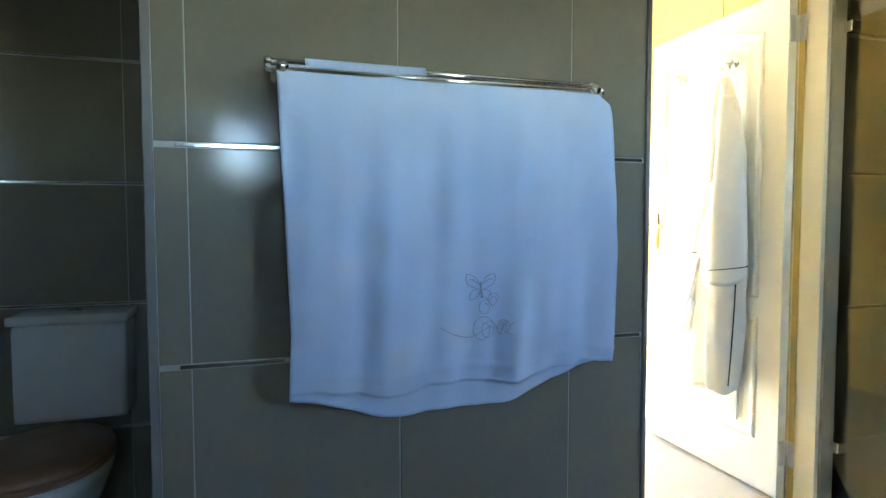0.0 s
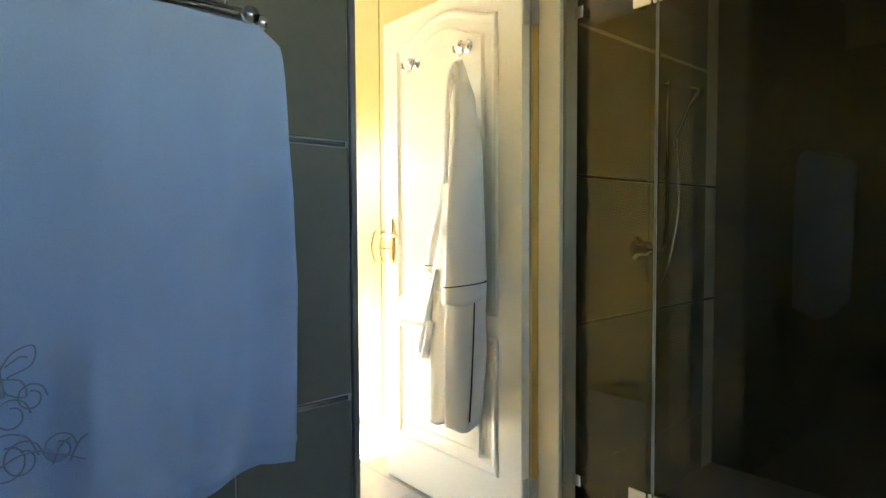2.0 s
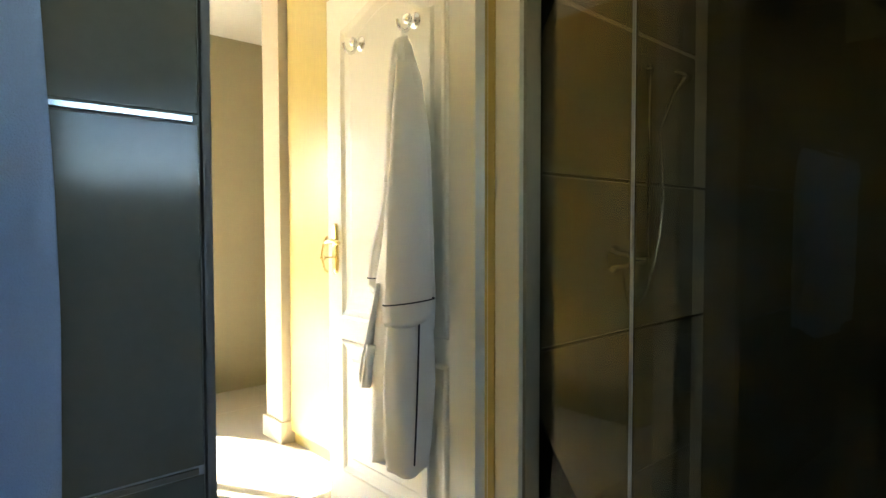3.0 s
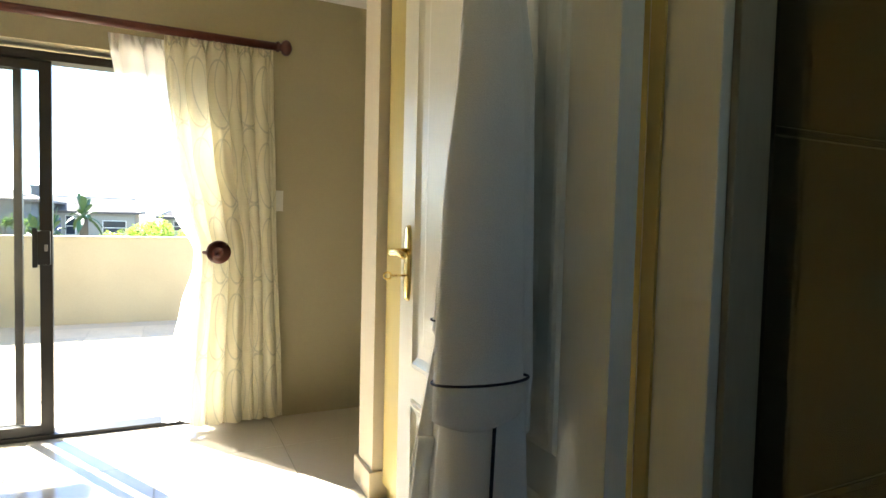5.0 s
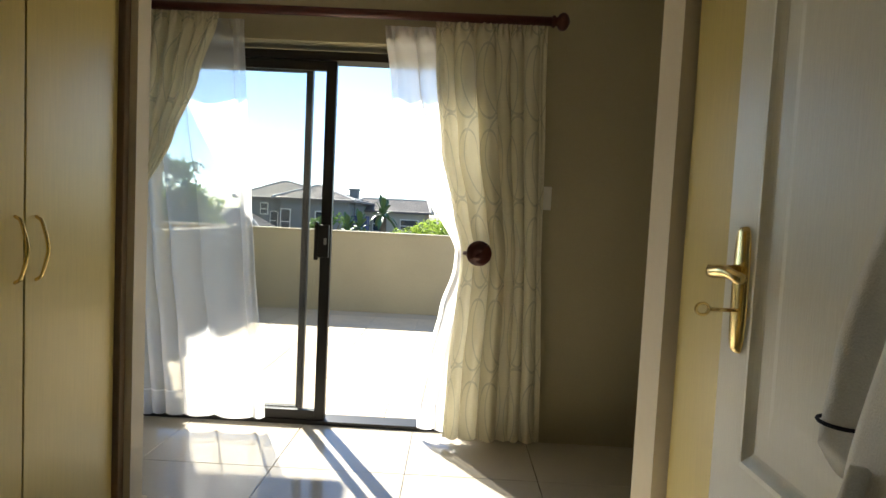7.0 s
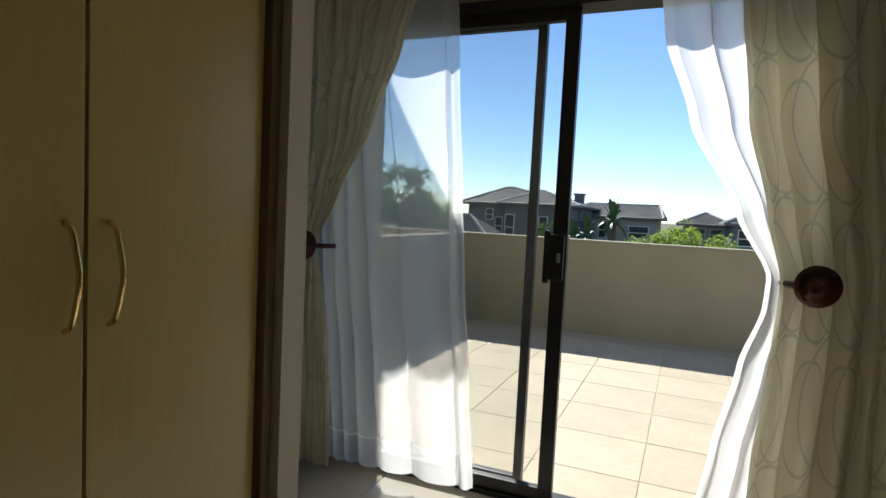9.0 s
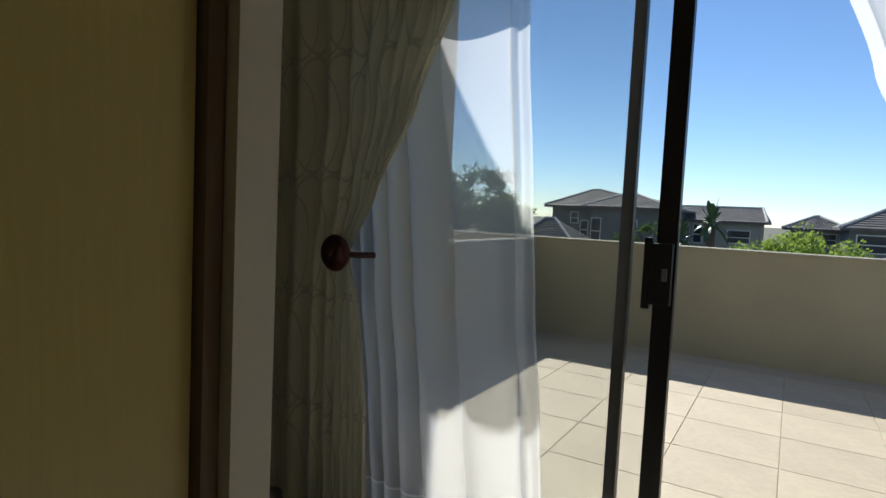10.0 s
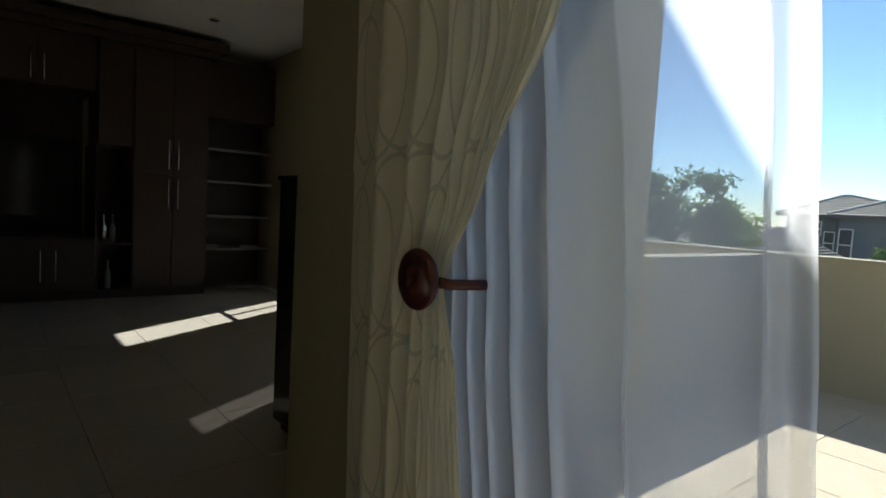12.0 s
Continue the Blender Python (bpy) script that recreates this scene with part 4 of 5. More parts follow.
tagged(c, "white voile sheer curtain gathered into a tieback", "sheer curtain", "sheers")
c = drape("sheer_curtain", M_sheer, [(2.115, -2.42, -1.565), (1.7, -2.40, -1.54), (1.2, -2.32, -1.50), (0.9, -2.29, -1.475), (0.5, -2.24, -1.435), (0.06, -2.20, -1.395)],
          2.83, lambda u: 19 * u - 12 * u * u + 2.2 * u ** 10, 0.028, 1.6, over=0.34, seed=13)
tagged(c, "white voile sheer curtain hanging straight to the floor", "sheer curtain", "sheers")


def tieback(x, z, arm_to):
    t = thing("tieback", "round mahogany tieback disc holding the curtain", "tieback", "tiebacks")
    part("disc", lathe([(0, 0.030), (0.006, 0.058), (0.016, 0.063), (0.022, 0.060), (0.024, 0.050), (0.020, 0.046), (0.020, 0.034), (0.025, 0.030), (0.028, 0.022), (0.025, 0.015), (0.026, 0.004)], (x, 2.712, z), (0, -1, 0), 30), M_mahog, t, "turned mahogany disc with rings", smooth=True)
    part("stem", tube([(x + arm_to * 0.03, 2.712, z), (x + arm_to * 0.06, 2.73, z - 0.004), (x + arm_to * 0.075, 2.80, z - 0.006), (x + arm_to * 0.075, 2.858, z - 0.006)], 0.011, 10), M_mahog, t, smooth=True)
    return t


tieback(-0.318, 0.993, -1)
tieback(-2.145, 0.993, 1)


def light_switch(x, z):
    t = thing("light_switch", "ivory plastic light switch on the beige wall", "light switch", "switches", at=(x, WY0, z))
    part("plate", boxes((-0.036, 0.036, -0.008, -0.001, -0.06, 0.06), bevel=0.003), M_switch, t)
    part("rocker", boxes((-0.014, 0.014, -0.012, -0.0085, -0.025, 0.025), bevel=0.002), M_switch, t)


light_switch(0.010, 1.285)
light_switch(-2.655, 1.283)


# ---- lounge ----
def bar_handle(parent, x, y, z0, z1):
    bm = tube([(x + 0.028, y, z0), (x + 0.028, y, z1)], 0.007, 8)
    for z in (z0 + 0.03, z1 - 0.03):
        tube([(x, y, z), (x + 0.028, y, z)], 0.005, 8, bm=bm)
    part("handle", bm, M_chrome, parent, "straight steel bar handle", smooth=True)


def wall_unit():
    t = thing("wall_unit", "dark wenge wall unit with television niche and open shelves", "wall unit")
    X, B = -7.95, -8.69
    part("plinth", boxes((B, X - 0.05, 1.10, 4.02, 0, 0.09)), M_wenge, t)
    for nm, bx in (("tall_cupboard", (B, X - 0.022, 3.27, 4.02, 0.09, 2.62)), ("top_cupboard", (B, X - 0.022, 1.10, 2.93, 2.09, 2.62)), ("base_cupboard", (B, X - 0.022, 1.10, 2.93, 0.09, 0.62)), ("back_panel", (B, B + 0.03, 1.10, 2.90, 0.62, 2.09)),
                   ("niche_side", (B, X, 2.932, 2.955, 0.09, 1.58)), ("niche_top", (B, X - 0.022, 2.957, 3.265, 1.58, 2.62)), ("niche_back", (B, B + 0.03, 2.957, 3.265, 0.09, 1.58))):
        part(nm, boxes(bx), M_wenge, t)
    part("cornice", boxes((B, X + 0.08, 1.05, 4.20, 2.70, 2.80), (B, X + 0.04, 1.08, 4.12, 2.62, 2.70), bevel=0.02), M_wenge, t, "moulded dark cornice")
    for y0, y1, z0, z1, hy, hz in ((3.28, 3.645, 0.10, 1.32, 3.605, (0.95, 1.27)), (3.65, 4.015, 0.10, 1.32, 3.70, (0.95, 1.27)), (3.28, 3.645, 1.325, 2.61, 3.605, (1.375, 1.69)), (3.65, 4.015, 1.325, 2.61, 3.70, (1.375, 1.69)),
                                   (1.90, 2.44, 2.10, 2.61, 2.395, (2.13, 2.40)), (2.445, 2.93, 2.10, 2.61, 2.50, (2.13, 2.40)), (1.98, 2.52, 0.10, 0.60, 2.475, (0.20, 0.51)), (2.525, 2.93, 0.10, 0.60, 2.60, (0.20, 0.51)), (1.11, 1.89, 2.10, 2.61, 1.85, (2.13, 2.40)), (1.11, 1.97, 0.10, 0.60, 1.92, (0.20, 0.51))):
        d = part("door", boxes((X - 0.021, X, y0 + 0.002, y1 - 0.002, z0, z1), bevel=0.002), M_wenge, t, "dark wenge cupboard door")
        bar_handle(d, X, hy, *hz)
    part("shelf", boxes((B, X - 0.03, 2.94, 3.265, 0.55, 0.575)), M_wenge, t)
    # open corner shelves
    part("shelf_back", boxes((B, B + 0.04, 4.03, 4.89, 0.0, 2.70)), M_wenge, t)
    part("shelf_top", boxes((B, X - 0.30, 4.03, 4.89, 2.02, 2.70), bevel=0.01), M_wenge, t)
    for z in (0.0, 0.47, 0.86, 1.27, 1.65):
        s = part("shelf", boxes((B, X - 0.32, 4.03, 4.885, z, z + 0.028)), M_wenge, t, "open shelf with pale edge")
        part("shelf_lip", boxes((X - 0.319, X - 0.315, 4.03, 4.885, z, z + 0.028)), M_board, s, "pale shelf edge")


wall_unit()
tv = thing("television", "flat black television in the wall unit niche", "television")
part("screen", boxes((-8.36, -8.33, 1.55, 2.80, 0.82, 1.62), bevel=0.006), M_black, tv)
part("bezel", boxes((-8.40, -8.362, 1.53, 2.82, 0.80, 1.64), bevel=0.008), M_bronze, tv)
part("foot", boxes((-8.48, -8.22, 2.0, 2.35, 0.622, 0.64), (-8.40, -8.36, 2.1, 2.25, 0.64, 0.80)), M_bronze, tv)
for y, z, m in ((3.02, 0.578, M_chrome), (3.10, 0.578, M_board), (3.16, 0.578, M_black), (3.06, 0.102, M_board)):
    solo("bottle", lathe([(0, 0.03), (0.16, 0.03), (0.20, 0.012), (0.27, 0.011), (0.272, 0.013), (0.29, 0.013)], (-8.05, y, z), (0, 0, 1), 12), m, "slim bottle standing in the dark unit", "bottle", "bottles", smooth=True)
for y0, w, h in ((4.10, 0.16, 0.035), (4.52, 0.22, 0.03)):
    solo("book", boxes((-8.45, -8.29, y0, y0 + w, 0.4985, 0.4985 + h), bevel=0.003), M_board, "flat book lying on the dark open shelf", "book", "books")
downlight = thing("ceiling_light", "small round downlight in the lounge ceiling", "ceiling light")
part("ring", lathe([(0, 0.045), (0.006, 0.045), (0.01, 0.035)], (-7.3, 3.85, 2.864), (0, 0, -1), 20), M_chrome, downlight, smooth=True)
dc = thing("tall_cabinet", "narrow black cabinet standing against the wall end", "cabinet")
part("body", boxes((-3.90, -3.63, 3.15, 3.45, 0.05, 1.22), bevel=0.006), M_black, dc)
part("top", boxes((-3.91, -3.62, 3.14, 3.46, 1.222, 1.245), bevel=0.004), M_black, dc)
part("base", boxes((-3.87, -3.66, 3.18, 3.42, 0.0, 0.048)), M_black, dc)
def narrow_window(name, x0, x1):
    t = thing(name, "tall narrow white lounge window", "window", kind="structure")
    xm = (x0 + x1) / 2
    part("window_frame", boxes((x0 + 0.002, x0 + 0.04, 4.93, 4.97, 0.322, 2.098), (x1 - 0.04, x1 - 0.002, 4.93, 4.97, 0.322, 2.098), (x0 + 0.04, x1 - 0.04, 4.93, 4.97, 0.322, 0.36), (x0 + 0.04, x1 - 0.04, 4.93, 4.97, 2.06, 2.098), (x0 + 0.04, x1 - 0.04, 4.935, 4.965, 1.05, 1.085), (xm - 0.015, xm + 0.015, 4.935, 4.965, 0.36, 1.05)), M_switch, t)
    for z0, z1 in ((0.36, 1.05), (1.085, 2.06)):
        part("pane", boxes((x0 + 0.04, x1 - 0.04, 4.948, 4.952, z0, z1)), M_glass, t).visible_shadow = False


narrow_window("window_1", -7.55, -7.02)
narrow_window("window_4", -5.65, -5.15)
# out of view: dense voile and an added curtain dim the floor's sun patch
ls = cloth("sheer_curtain", M_dense, [(2.3, -5.75, -5.05), (0.05, -5.75, -5.05)], 4.82, 6, 0.03, 1.3, nu=60, nz=10, seed=31)
ls2 = cloth("curtain", M_curtain, [(2.3, -5.80, -5.30), (0.05, -5.80, -5.32)], 4.74, 5, 0.03, 1.3, nu=60, nz=10, seed=37)
tagged(ls2, "unseen cream curtain added to dim the sun through the lounge window", "curtain", "curtains")
tagged(ls, "white voile sheer across the second lounge window", "sheer curtain", "sheers")
lc = cloth("curtain", M_curtain, [(2.3, -7.5, -6.95), (1.2, -7.42, -6.98), (0.05, -7.40, -6.95)], 4.80, 6, 0.02, 1.0, nu=60, nz=20, seed=21)
lc.location = (0.62, 0, 0)
tagged(lc, "cream curtain beside the narrow lounge window", "curtain", "curtains")


# ---- beyond the terrace ----
def hip_roof(x0, x1, y0, y1, eave, ridge, r0, r1, over=0.45, ry=None):
    """Roof with a ridge from x r0 to r1; tiles are laid in courses."""
    bm = bmesh.new()
    x0, x1, y0, y1 = x0 - over, x1 + over, y0 - over, y1 + over
    ry = (y0 + y1) / 2 if ry is None else ry
    b = [bm.verts.new(p) for p in ((x0, y0, eave), (x1, y0, eave), (x1, y1, eave), (x0, y1, eave))]
    lo = [bm.verts.new((v.co.x, v.co.y, eave - 0.16)) for v in b]
    a, c = bm.verts.new((r0, ry, ridge)), bm.verts.new((r1, ry, ridge))
    for f in ((b[0], b[1], c, a), (b[1], b[2], c), (b[2], b[3], a, c), (b[3], b[0], a), tuple(lo[::-1])):
        bm.faces.new(f)
    for k in range(4):
        bm.faces.new((b[k], lo[k], lo[(k + 1) % 4], b[(k + 1) % 4]))
    courses = []
    # courses on the front slope and right slope
    for k in range(1, 12):
        f = k / 12
        p, q = Vector((x0, y0, eave)).lerp(Vector((r0, ry, ridge)), f), Vector((x1, y0, eave)).lerp(Vector((r1, ry, ridge)), f)
        courses.append((p, q))
        p, q = q, Vector((x1, y1, eave)).lerp(Vector((r1, ry, ridge)), f)
        courses.append((p, q))
    return bm, (courses, (x0, y0, eave), (x1, y0, eave), (r0, ry, ridge), (r1, ry, ridge))


def ridges(parent, corners):
    courses, a, b, c, d = corners
    for p, q in courses:
        part("tile_course", tube([p, q], 0.035, 4), M_roof, parent)
    for p, q in ((a, c), (b, d), (c, d)):
        part("ridge_cap", tube([p, q], 0.09, 6), M_ridge, parent, "pale ridge capping")


def far_window(parent, x, y, z0, z1, w):
    f = part("window", boxes((x - w / 2 - 0.06, x + w / 2 + 0.06, y - 0.06, y - 0.002, z0 - 0.06, z1 + 0.06)), M_switch, parent, "pale framed window")
    zm = z0 + (z1 - z0) * 0.45
    for a, b in ((z0, zm - 0.03), (zm + 0.03, z1)):
        part("pane", boxes((x - w / 2, x + w / 2, y - 0.075, y - 0.062, a, b)), M_pane, f)


h1 = thing("house", "grey two-storey house with a dark tiled hip roof", "house")
part("wall", boxes((-15.2, -7.3, 39.5, 46, -3.4, 1.85)), M_house, h1)
part("front_wing", boxes((-11.9, -7.4, 37.6, 39.49, -3.4, 1.85)), M_house, h1)
for args in ((-15.2, -7.3, 39.5, 46, 1.9, 3.15, -13.4, -12.9), (-11.9, -7.35, 37.6, 44, 1.9, 2.88, -10.4, -10.0)):
    bm, cs = hip_roof(*args)
    r = part("roof", bm, M_roof, h1, "dark grey tiled hip roof")
    ridges(r, cs)
for x, y, z0, z1, w in ((-13.6, 39.5, 0.75, 1.45, 0.45), (-11.55, 37.6, -0.35, 1.1, 0.55), (-9.3, 37.6, -0.1, 1.05, 0.5), (-12.9, 39.5, -0.2, 0.9, 0.45)):
    far_window(h1, x, y, z0, z1, w)
part("chimney", boxes((-8.2, -7.6, 42, 42.7, 1.9, 2.72), (-8.27, -7.53, 41.92, 42.78, 2.72, 2.85)), M_house, h1)
part("blue_wall", boxes((-8.15, -6.3, 38.4, 39.45, -3.4, 0.9)), M_bluewall, h1, "dark blue painted side wall")
bm, cs = hip_roof(-13.9, -10.9, 31, 35, -0.45, 1.0, -13.2, -12.6)
lr = thing("garage", "low dark tiled roof beside the grey house", "house")
part("wall", boxes((-13.9, -10.9, 31, 35, -3.4, -0.5)), M_house, lr)
ridges(part("roof", bm, M_roof, lr, "dark tiled hip roof with pale ridge"), cs)

h2 = thing("house", "beige house with a long brown tiled roof", "house")
part("wall", boxes((-9.4, -2.7, 44, 51, -3.4, 1.45)), M_house2, h2)
bm, cs = hip_roof(-9.4, -2.7, 44, 51, 1.35, 2.32, -8.0, -2.7)
ridges(part("roof", bm, M_roof, h2, "brown tiled roof"), cs)
for x, z0, z1, w in ((-6.4, -0.2, 1.0, 0.5), (-3.9, -0.1, 0.7, 1.3), (-7.9, -0.2, 0.9, 0.7)):
    far_window(h2, x, 44, z0, z1, w)

h3 = thing("house", "beige gabled house far behind the shrubs", "house")
part("wall", boxes((-1.0, 2.0, 46, 52, -3.4, 1.15)), M_house2, h3)
bm, cs = hip_roof(-1.0, 2.0, 46, 52, 1.1, 1.95, 0.4, 0.7)
ridges(part("roof", bm, M_roof, h3, "dark tiled roof"), cs)
for x in (0.1, 1.2):
    far_window(h3, x, 46, 0.1, 0.75, 0.7)
h4 = thing("house", "grey house with a wide dark tiled roof", "house")
part("wall", boxes((1.7, 11, 38, 45, -3.4, 1.3)), M_house, h4)
bm, cs = hip_roof(1.7, 11, 38, 45, 1.25, 2.7, 4.2, 8.5)
ridges(part("roof", bm, M_roof, h4, "dark tiled hip roof"), cs)
far_window(h4, 3.0, 38, 0.0, 0.85, 1.9)
h5 = thing("garage", "low dark tiled roof just past the parapet", "house")
part("wall", boxes((0.9, 6, 17, 22, -3.4, -0.2)), M_house2, h5)
bm, cs = hip_roof(0.9, 6, 17, 22, -0.05, 1.0, 2.6, 4.5)
ridges(part("roof", bm, M_roof, h5, "dark tiled roof with pale ridge"), cs)


def foliage(bm, centre, size, count, leaf, rng, flat=0.6):
    """Small bent leaves scattered through uneven clumps."""
    clumps = [(Vector(centre) + Vector((rng.uniform(-1, 1) * size[0], rng.uniform(-1, 1) * size[1], rng.uniform(-1, 1) * size[2])) * 0.8, rng.uniform(0.18, 0.42)) for _ in range(26)]
    for _ in range(count):
        c0, r = rng.choice(clumps)
        d = Vector((rng.gauss(0, 1), rng.gauss(0, 1), rng.gauss(0, 1))).normalized() * r * rng.uniform(0.4, 1.0)
        p = c0 + Vector((d.x * size[0], d.y * size[1], d.z * size[2]))
        e = Vector((rng.gauss(0, 1), rng.gauss(0, 1), rng.gauss(0, 1) * flat + 0.5)).normalized() * leaf * rng.uniform(0.6, 1.3)
        s = e.orthogonal().normalized()
        s.rotate(Matrix.Rotation(rng.uniform(0, 6.28), 3, e.normalized()))
        s *= leaf * 0.28
        v = [bm.verts.new(q) for q in (p, p + e * 0.5 + s, p + e, p + e * 0.5 - s)]
        bm.faces.new(v)
    return bm


rng = random.Random(4)


def shrub(x, y, top, sx, mat, label, count=7500, leaf=0.05):
    t = thing("shrub", label, "shrub", "shrubs", at=(0, 0, 0))
    bm = bmesh.new()
    for k in range(5):
        tube(arc([(x + rng.uniform(-0.1, 0.1) * sx, y, -3.4), (x + rng.uniform(-0.3, 0.3) * sx, y + rng.uniform(-0.2, 0.2), -1.2), (x + rng.uniform(-0.8, 0.8) * sx, y + rng.uniform(-0.3, 0.3), top - 0.3)], 6), [0.05] * 6 + [0.03] * 6 + [0.012], 6, bm=bm)
    part("stem", bm, M_bark, t)
    part("crown", foliage(bmesh.new(), (x, y, top - 0.75), (sx, 0.5, 0.72), count, leaf, rng, 1.2), mat, t)


shrub(-1.45, 9.1, 1.06, 0.55, M_leaf, "bright green leafy shrub rising above the parapet")
shrub(-0.75, 9.3, 1.12, 0.6, M_leaf, "bright green leafy shrub rising above the parapet")
shrub(0.0, 9.0, 1.04, 0.55, M_leaf, "bright green leafy shrub rising above the parapet")
shrub(0.9, 9.4, 0.9, 0.6, M_leaf, "bright green leafy shrub rising above the parapet")
shrub(-5.9, 22, 0.75, 0.5, M_leafdark, "dark green bush before the grey house", 1500, 0.12)
shrub(-5.2, 22, 1.05, 0.9, M_leafdark, "dark green bush before the grey house", 1500, 0.12)


def tree(x, y, top, spread, mat, label):
    t = thing("tree", label, "tree", "trees")
    bm = bmesh.new()
    tube(arc([(x, y, -3.4), (x + 0.2, y, -1.5), (x - 0.1, y + 0.1, top - 2.0)], 6), [0.24, 0.22, 0.2, 0.19, 0.18, 0.17, 0.16, 0.15, 0.14, 0.13, 0.12, 0.11, 0.10], 8, bm=bm)
    for k in range(9):
        a = k * 0.7
        tube(arc([(x, y, top - 2.9 + 0.12 * k), (x + math.cos(a) * spread * 0.4, y + math.sin(a) * 0.8, top - 2.0 + 0.1 * k), (x + math.cos(a) * spread * 0.8, y + math.sin(a) * 1.4, top - 1.1 + 0.07 * k)], 5), [0.07, 0.065, 0.06, 0.055, 0.05, 0.045, 0.04, 0.03, 0.025, 0.02, 0.012], 6, bm=bm)
    part("trunk", bm, M_bark, t)
    cr = bmesh.new()
    for k in range(3):
        foliage(cr, (x + (k - 1) * spread * 0.5, y + rng.uniform(-0.5, 0.5), top - 1.35 + 0.25 * (k == 1)), (spread * 0.65, 1.3, 1.25), 1900, 0.17, rng, 1.0)
    part("crown", cr, mat, t)


tree(-12.2, 21, 2.9, 1.9, M_leafdark, "leafy green tree behind the terrace")
tree(-15.5, 24, 3.1, 2.0, M_leafdark, "leafy green tree behind the terrace")
tree(-11.0, 22.5, 1.85, 0.8, M_leaf, "small leafy green tree beside the low roof")


def palm(x, y, base, top):
    t = thing("palm", "strelitzia-like palm with upright ragged leaves", "palm")
    part("trunk", tube(arc([(x, y, base), (x + 0.05, y, (base + top) / 2), (x, y, top)], 6), [0.14] * 6 + [0.11] * 7, 10), M_bark, t, smooth=True)
    for k in range(17):
        a = k * 2.4
        rise = 0.95 - 0.055 * k
        d = Vector((math.cos(a), math.sin(a), 0))
        n = 9
        bm = bmesh.new()
        prev = None
        for i in range(n + 1):
            f = i / n
            p = Vector((x, y, top)) + d * (0.5 * f * (0.3 + 0.05 * k)) + Vector((0, 0, 1)) * (rise * f - 0.5 * f * f * (0.3 + 0.05 * k))
            w = 0.012 + 0.085 * math.sin(math.pi * max(0, f - 0.25) / 0.75) ** 0.7 * (f > 0.25)
            w *= rng.uniform(0.75, 1.0)
            s = d.cross(Vector((0, 0, 1)))
            v = (bm.verts.new(p - s * w + Vector((0, 0, 0.03))), bm.verts.new(p), bm.verts.new(p + s * w + Vector((0, 0, 0.03))))
            if prev:
                bm.faces.new((prev[0], prev[1], v[1], v[0]))
                bm.faces.new((prev[1], prev[2], v[2], v[1]))
            prev = v
        part("leaf", bm, M_palm, t)


palm(-2.72, 18.2, -3.4, 1.02)
palm(-3.55, 18.8, -3.4, 0.55)
palm(-4.0, 19.0, -3.4, 0.42)


# ---- tiles ----
def tile_mesh(name, w, h, d, mat, bevel=0.002):
    """A flat tile with eased edges, lying in x-y, top at 0."""
    bm = bmesh.new()
    lo = [bm.verts.new((x, y, -d)) for x, y in ((0, 0), (w, 0), (w, h), (0, h))]
    mid = [bm.verts.new((v.co.x, v.co.y, -bevel)) for v in lo]
    b = bevel
    up = [bm.verts.new((x, y, 0)) for x, y in ((b, b), (w - b, b), (w - b, h - b), (b, h - b))]
    for p, q in ((lo, mid), (mid, up)):
        for k in range(4):
            bm.faces.new((p[k], p[(k + 1) % 4], q[(k + 1) % 4], q[k]))
    bm.faces.new(up)
    return mesh_of(bm, name, mat)


def tile_at(me, parent, m, name="tile"):
    ob = new(name, me)
    ob.parent = parent
    ob.matrix_world = m
    return ob


J = 0.003
P = 0.60
ft = tile_mesh("floor_tile", P - J, P - J, 0.0119, M_floor, 0.0012)
x_lines = [-1.215 + P * k for k in range(-12, 6)]
y_lines = [2.40 + P * k for k in range(-5, 5)]
for x in x_lines:
    for y in y_lines:
        if x > 1.7 or x < -8.6 or (y > 2.9 and x > -3.7) or y > 4.3:
            continue
        tile_at(ft, floor, Matrix.Translation((x + J / 2, y + J / 2, 0)))
tt = tile_mesh("terrace_tile", 0.4965, 0.4965, 0.0044, M_terrace, 0.002)
te = tile_mesh("terrace_edge_tile", 0.4965, 0.3565, 0.0044, M_terrace, 0.002)
tr = random.Random(2)
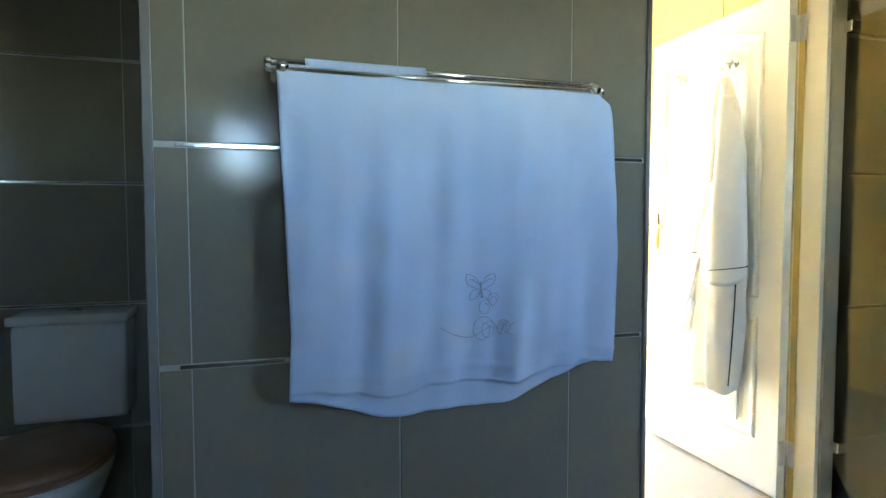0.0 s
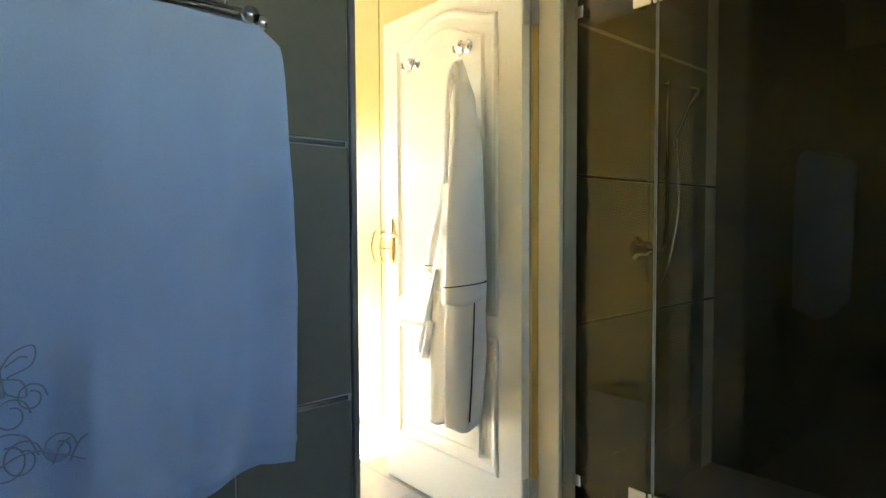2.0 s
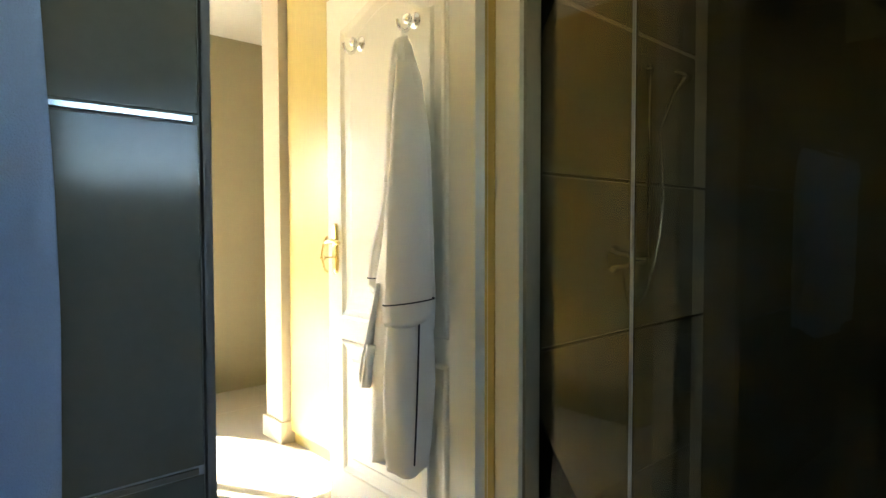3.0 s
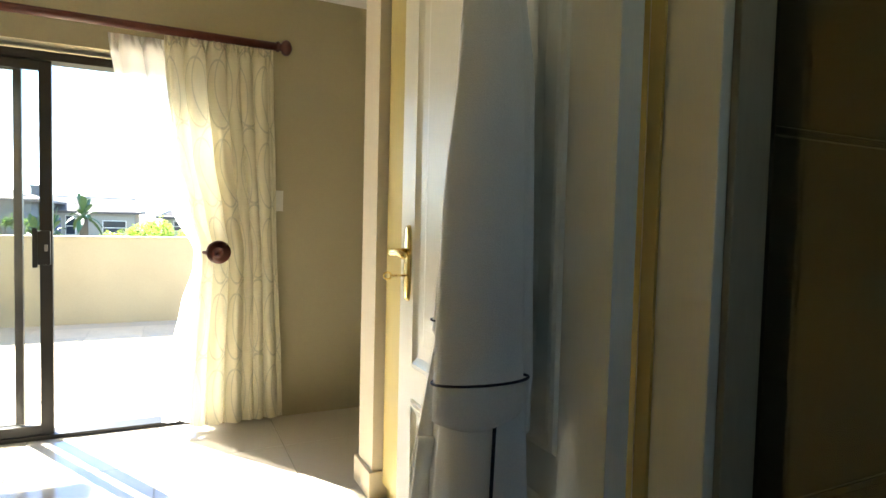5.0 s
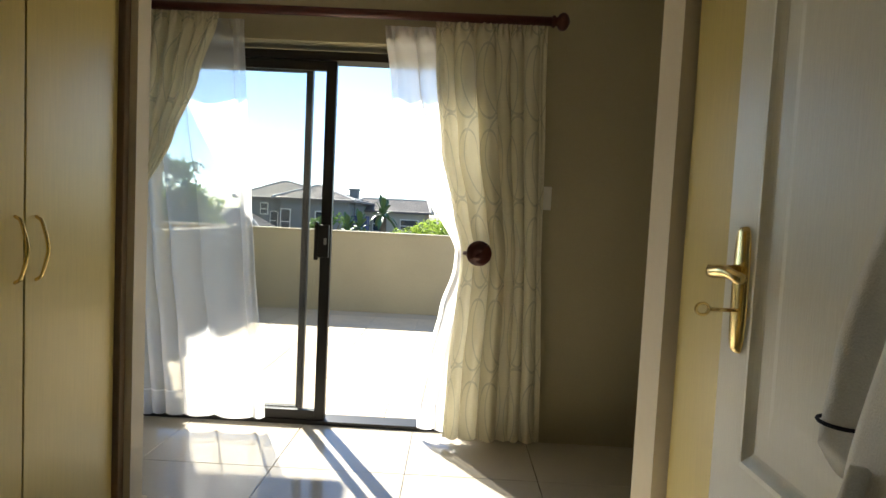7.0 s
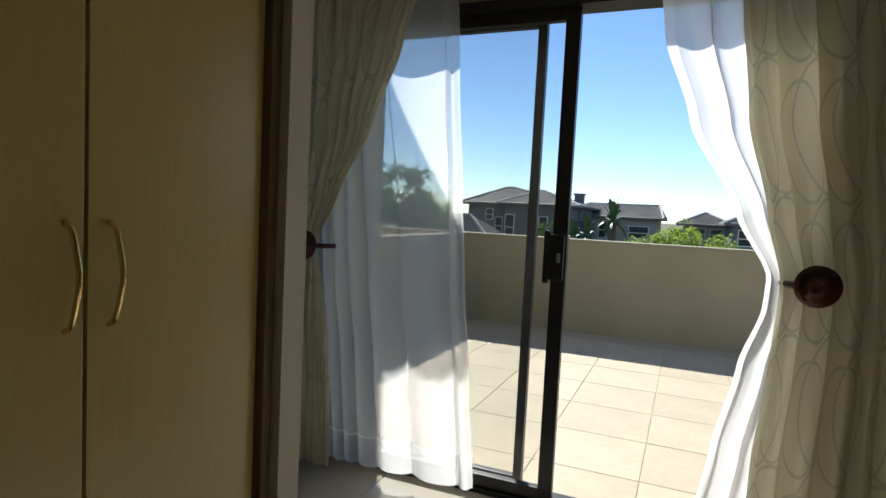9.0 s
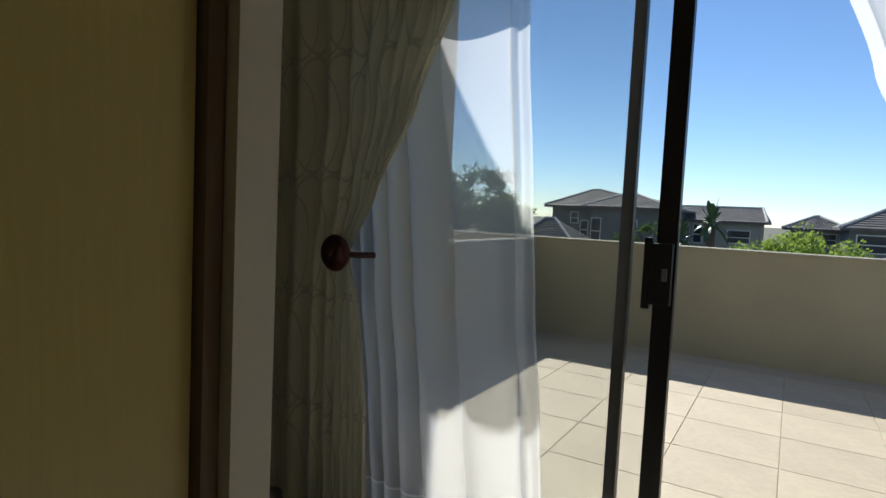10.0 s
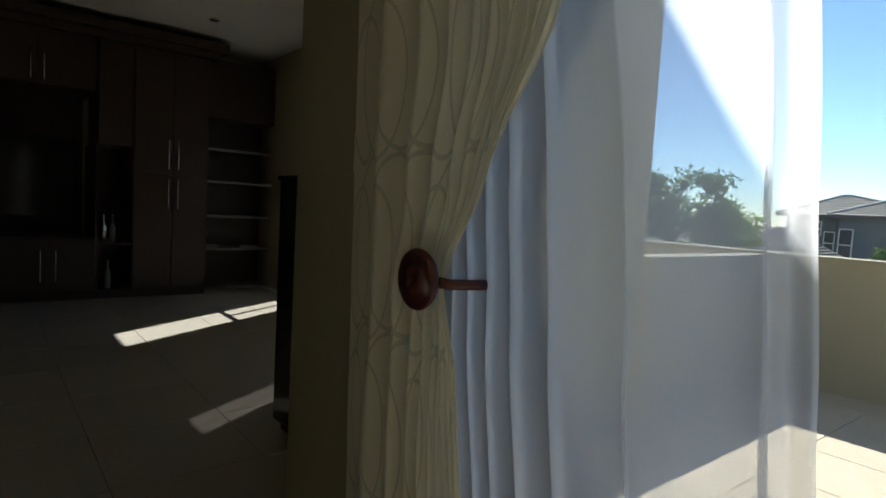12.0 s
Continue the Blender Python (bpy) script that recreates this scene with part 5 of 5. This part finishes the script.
for k in range(-3, 8):
    for j in range(6):
        x = -1.30 + 0.5 * k
        y = 3.45 + 0.5 * j
        if j == 0:
            tile_at(te, terrace, Matrix.Translation((x, y - 0.36, -0.030)))
        tile_at(tt, terrace, Matrix.Translation((x, y, -0.030 + tr.uniform(-0.0006, 0.0006))))
# wall tiles on the towel wall: rows parted by metal strips
rows = [(0.0, 0.270), (0.270, 0.790), (0.802, 1.310), (1.322, 1.83), (1.842, 2.40)]
cols = [-2.196, -2.125, -1.623, -1.121, -0.875]
for z0, z1 in rows:
    for x0, x1 in zip(cols, cols[1:]):
        me = tile_mesh("wall_tile", x1 - x0 - J, z1 - z0 - J, 0.0024, M_tile, 0.0012)
        tile_at(me, wall_towel, Matrix.Translation((x0 + J / 2, -0.295, z0 + J / 2)) @ Matrix.Rotation(radians(90), 4, 'X'))
for z in (0.790, 1.310, 1.830):
    part("metal_strip", boxes((-2.15, -0.885, -0.2972, -0.2930, z + 0.001, z + 0.011), bevel=0.0015), M_strip, wall_towel, "thin steel listello strip")
for z0, z1 in rows:
    for x0, x1 in ((0.143, 0.64), (0.64, 1.14)):
        me = tile_mesh("wall_tile", x1 - x0 - J, z1 - z0 - J, 0.0024, M_tile, 0.0012)
        tile_at(me, wall_shower, Matrix.Translation((x0 + J / 2, -0.110, z0 + J / 2)) @ Matrix.Rotation(radians(90), 4, 'X'))
for z in (0.790, 1.310):
    part("metal_strip", boxes((0.143, 1.24, -0.1122, -0.1080, z + 0.001, z + 0.011), bevel=0.0015), M_strip, wall_shower, "thin steel listello strip")
for z0, z1 in ((0, 0.34), (0.35, 0.82), (0.83, 1.275), (1.285, 1.735), (1.745, 2.2)):
    for x0, x1 in ((-3.25, -2.95), (-2.95, -2.45), (-2.45, -2.105)):
        me = tile_mesh("wall_tile", x1 - x0 - J, z1 - z0 - J, 0.0024, M_tile, 0.0012)
        tile_at(me, wall_toilet, Matrix.Translation((x0 + J / 2, 0.7105, z0 + J / 2)) @ Matrix.Rotation(radians(90), 4, 'X'))
for z in (0.823, 1.278, 1.738):
    part("metal_strip", boxes((-3.24, -2.11, 0.7075, 0.7125, z, z + 0.006)), M_strip, wall_toilet, "thin steel listello strip")
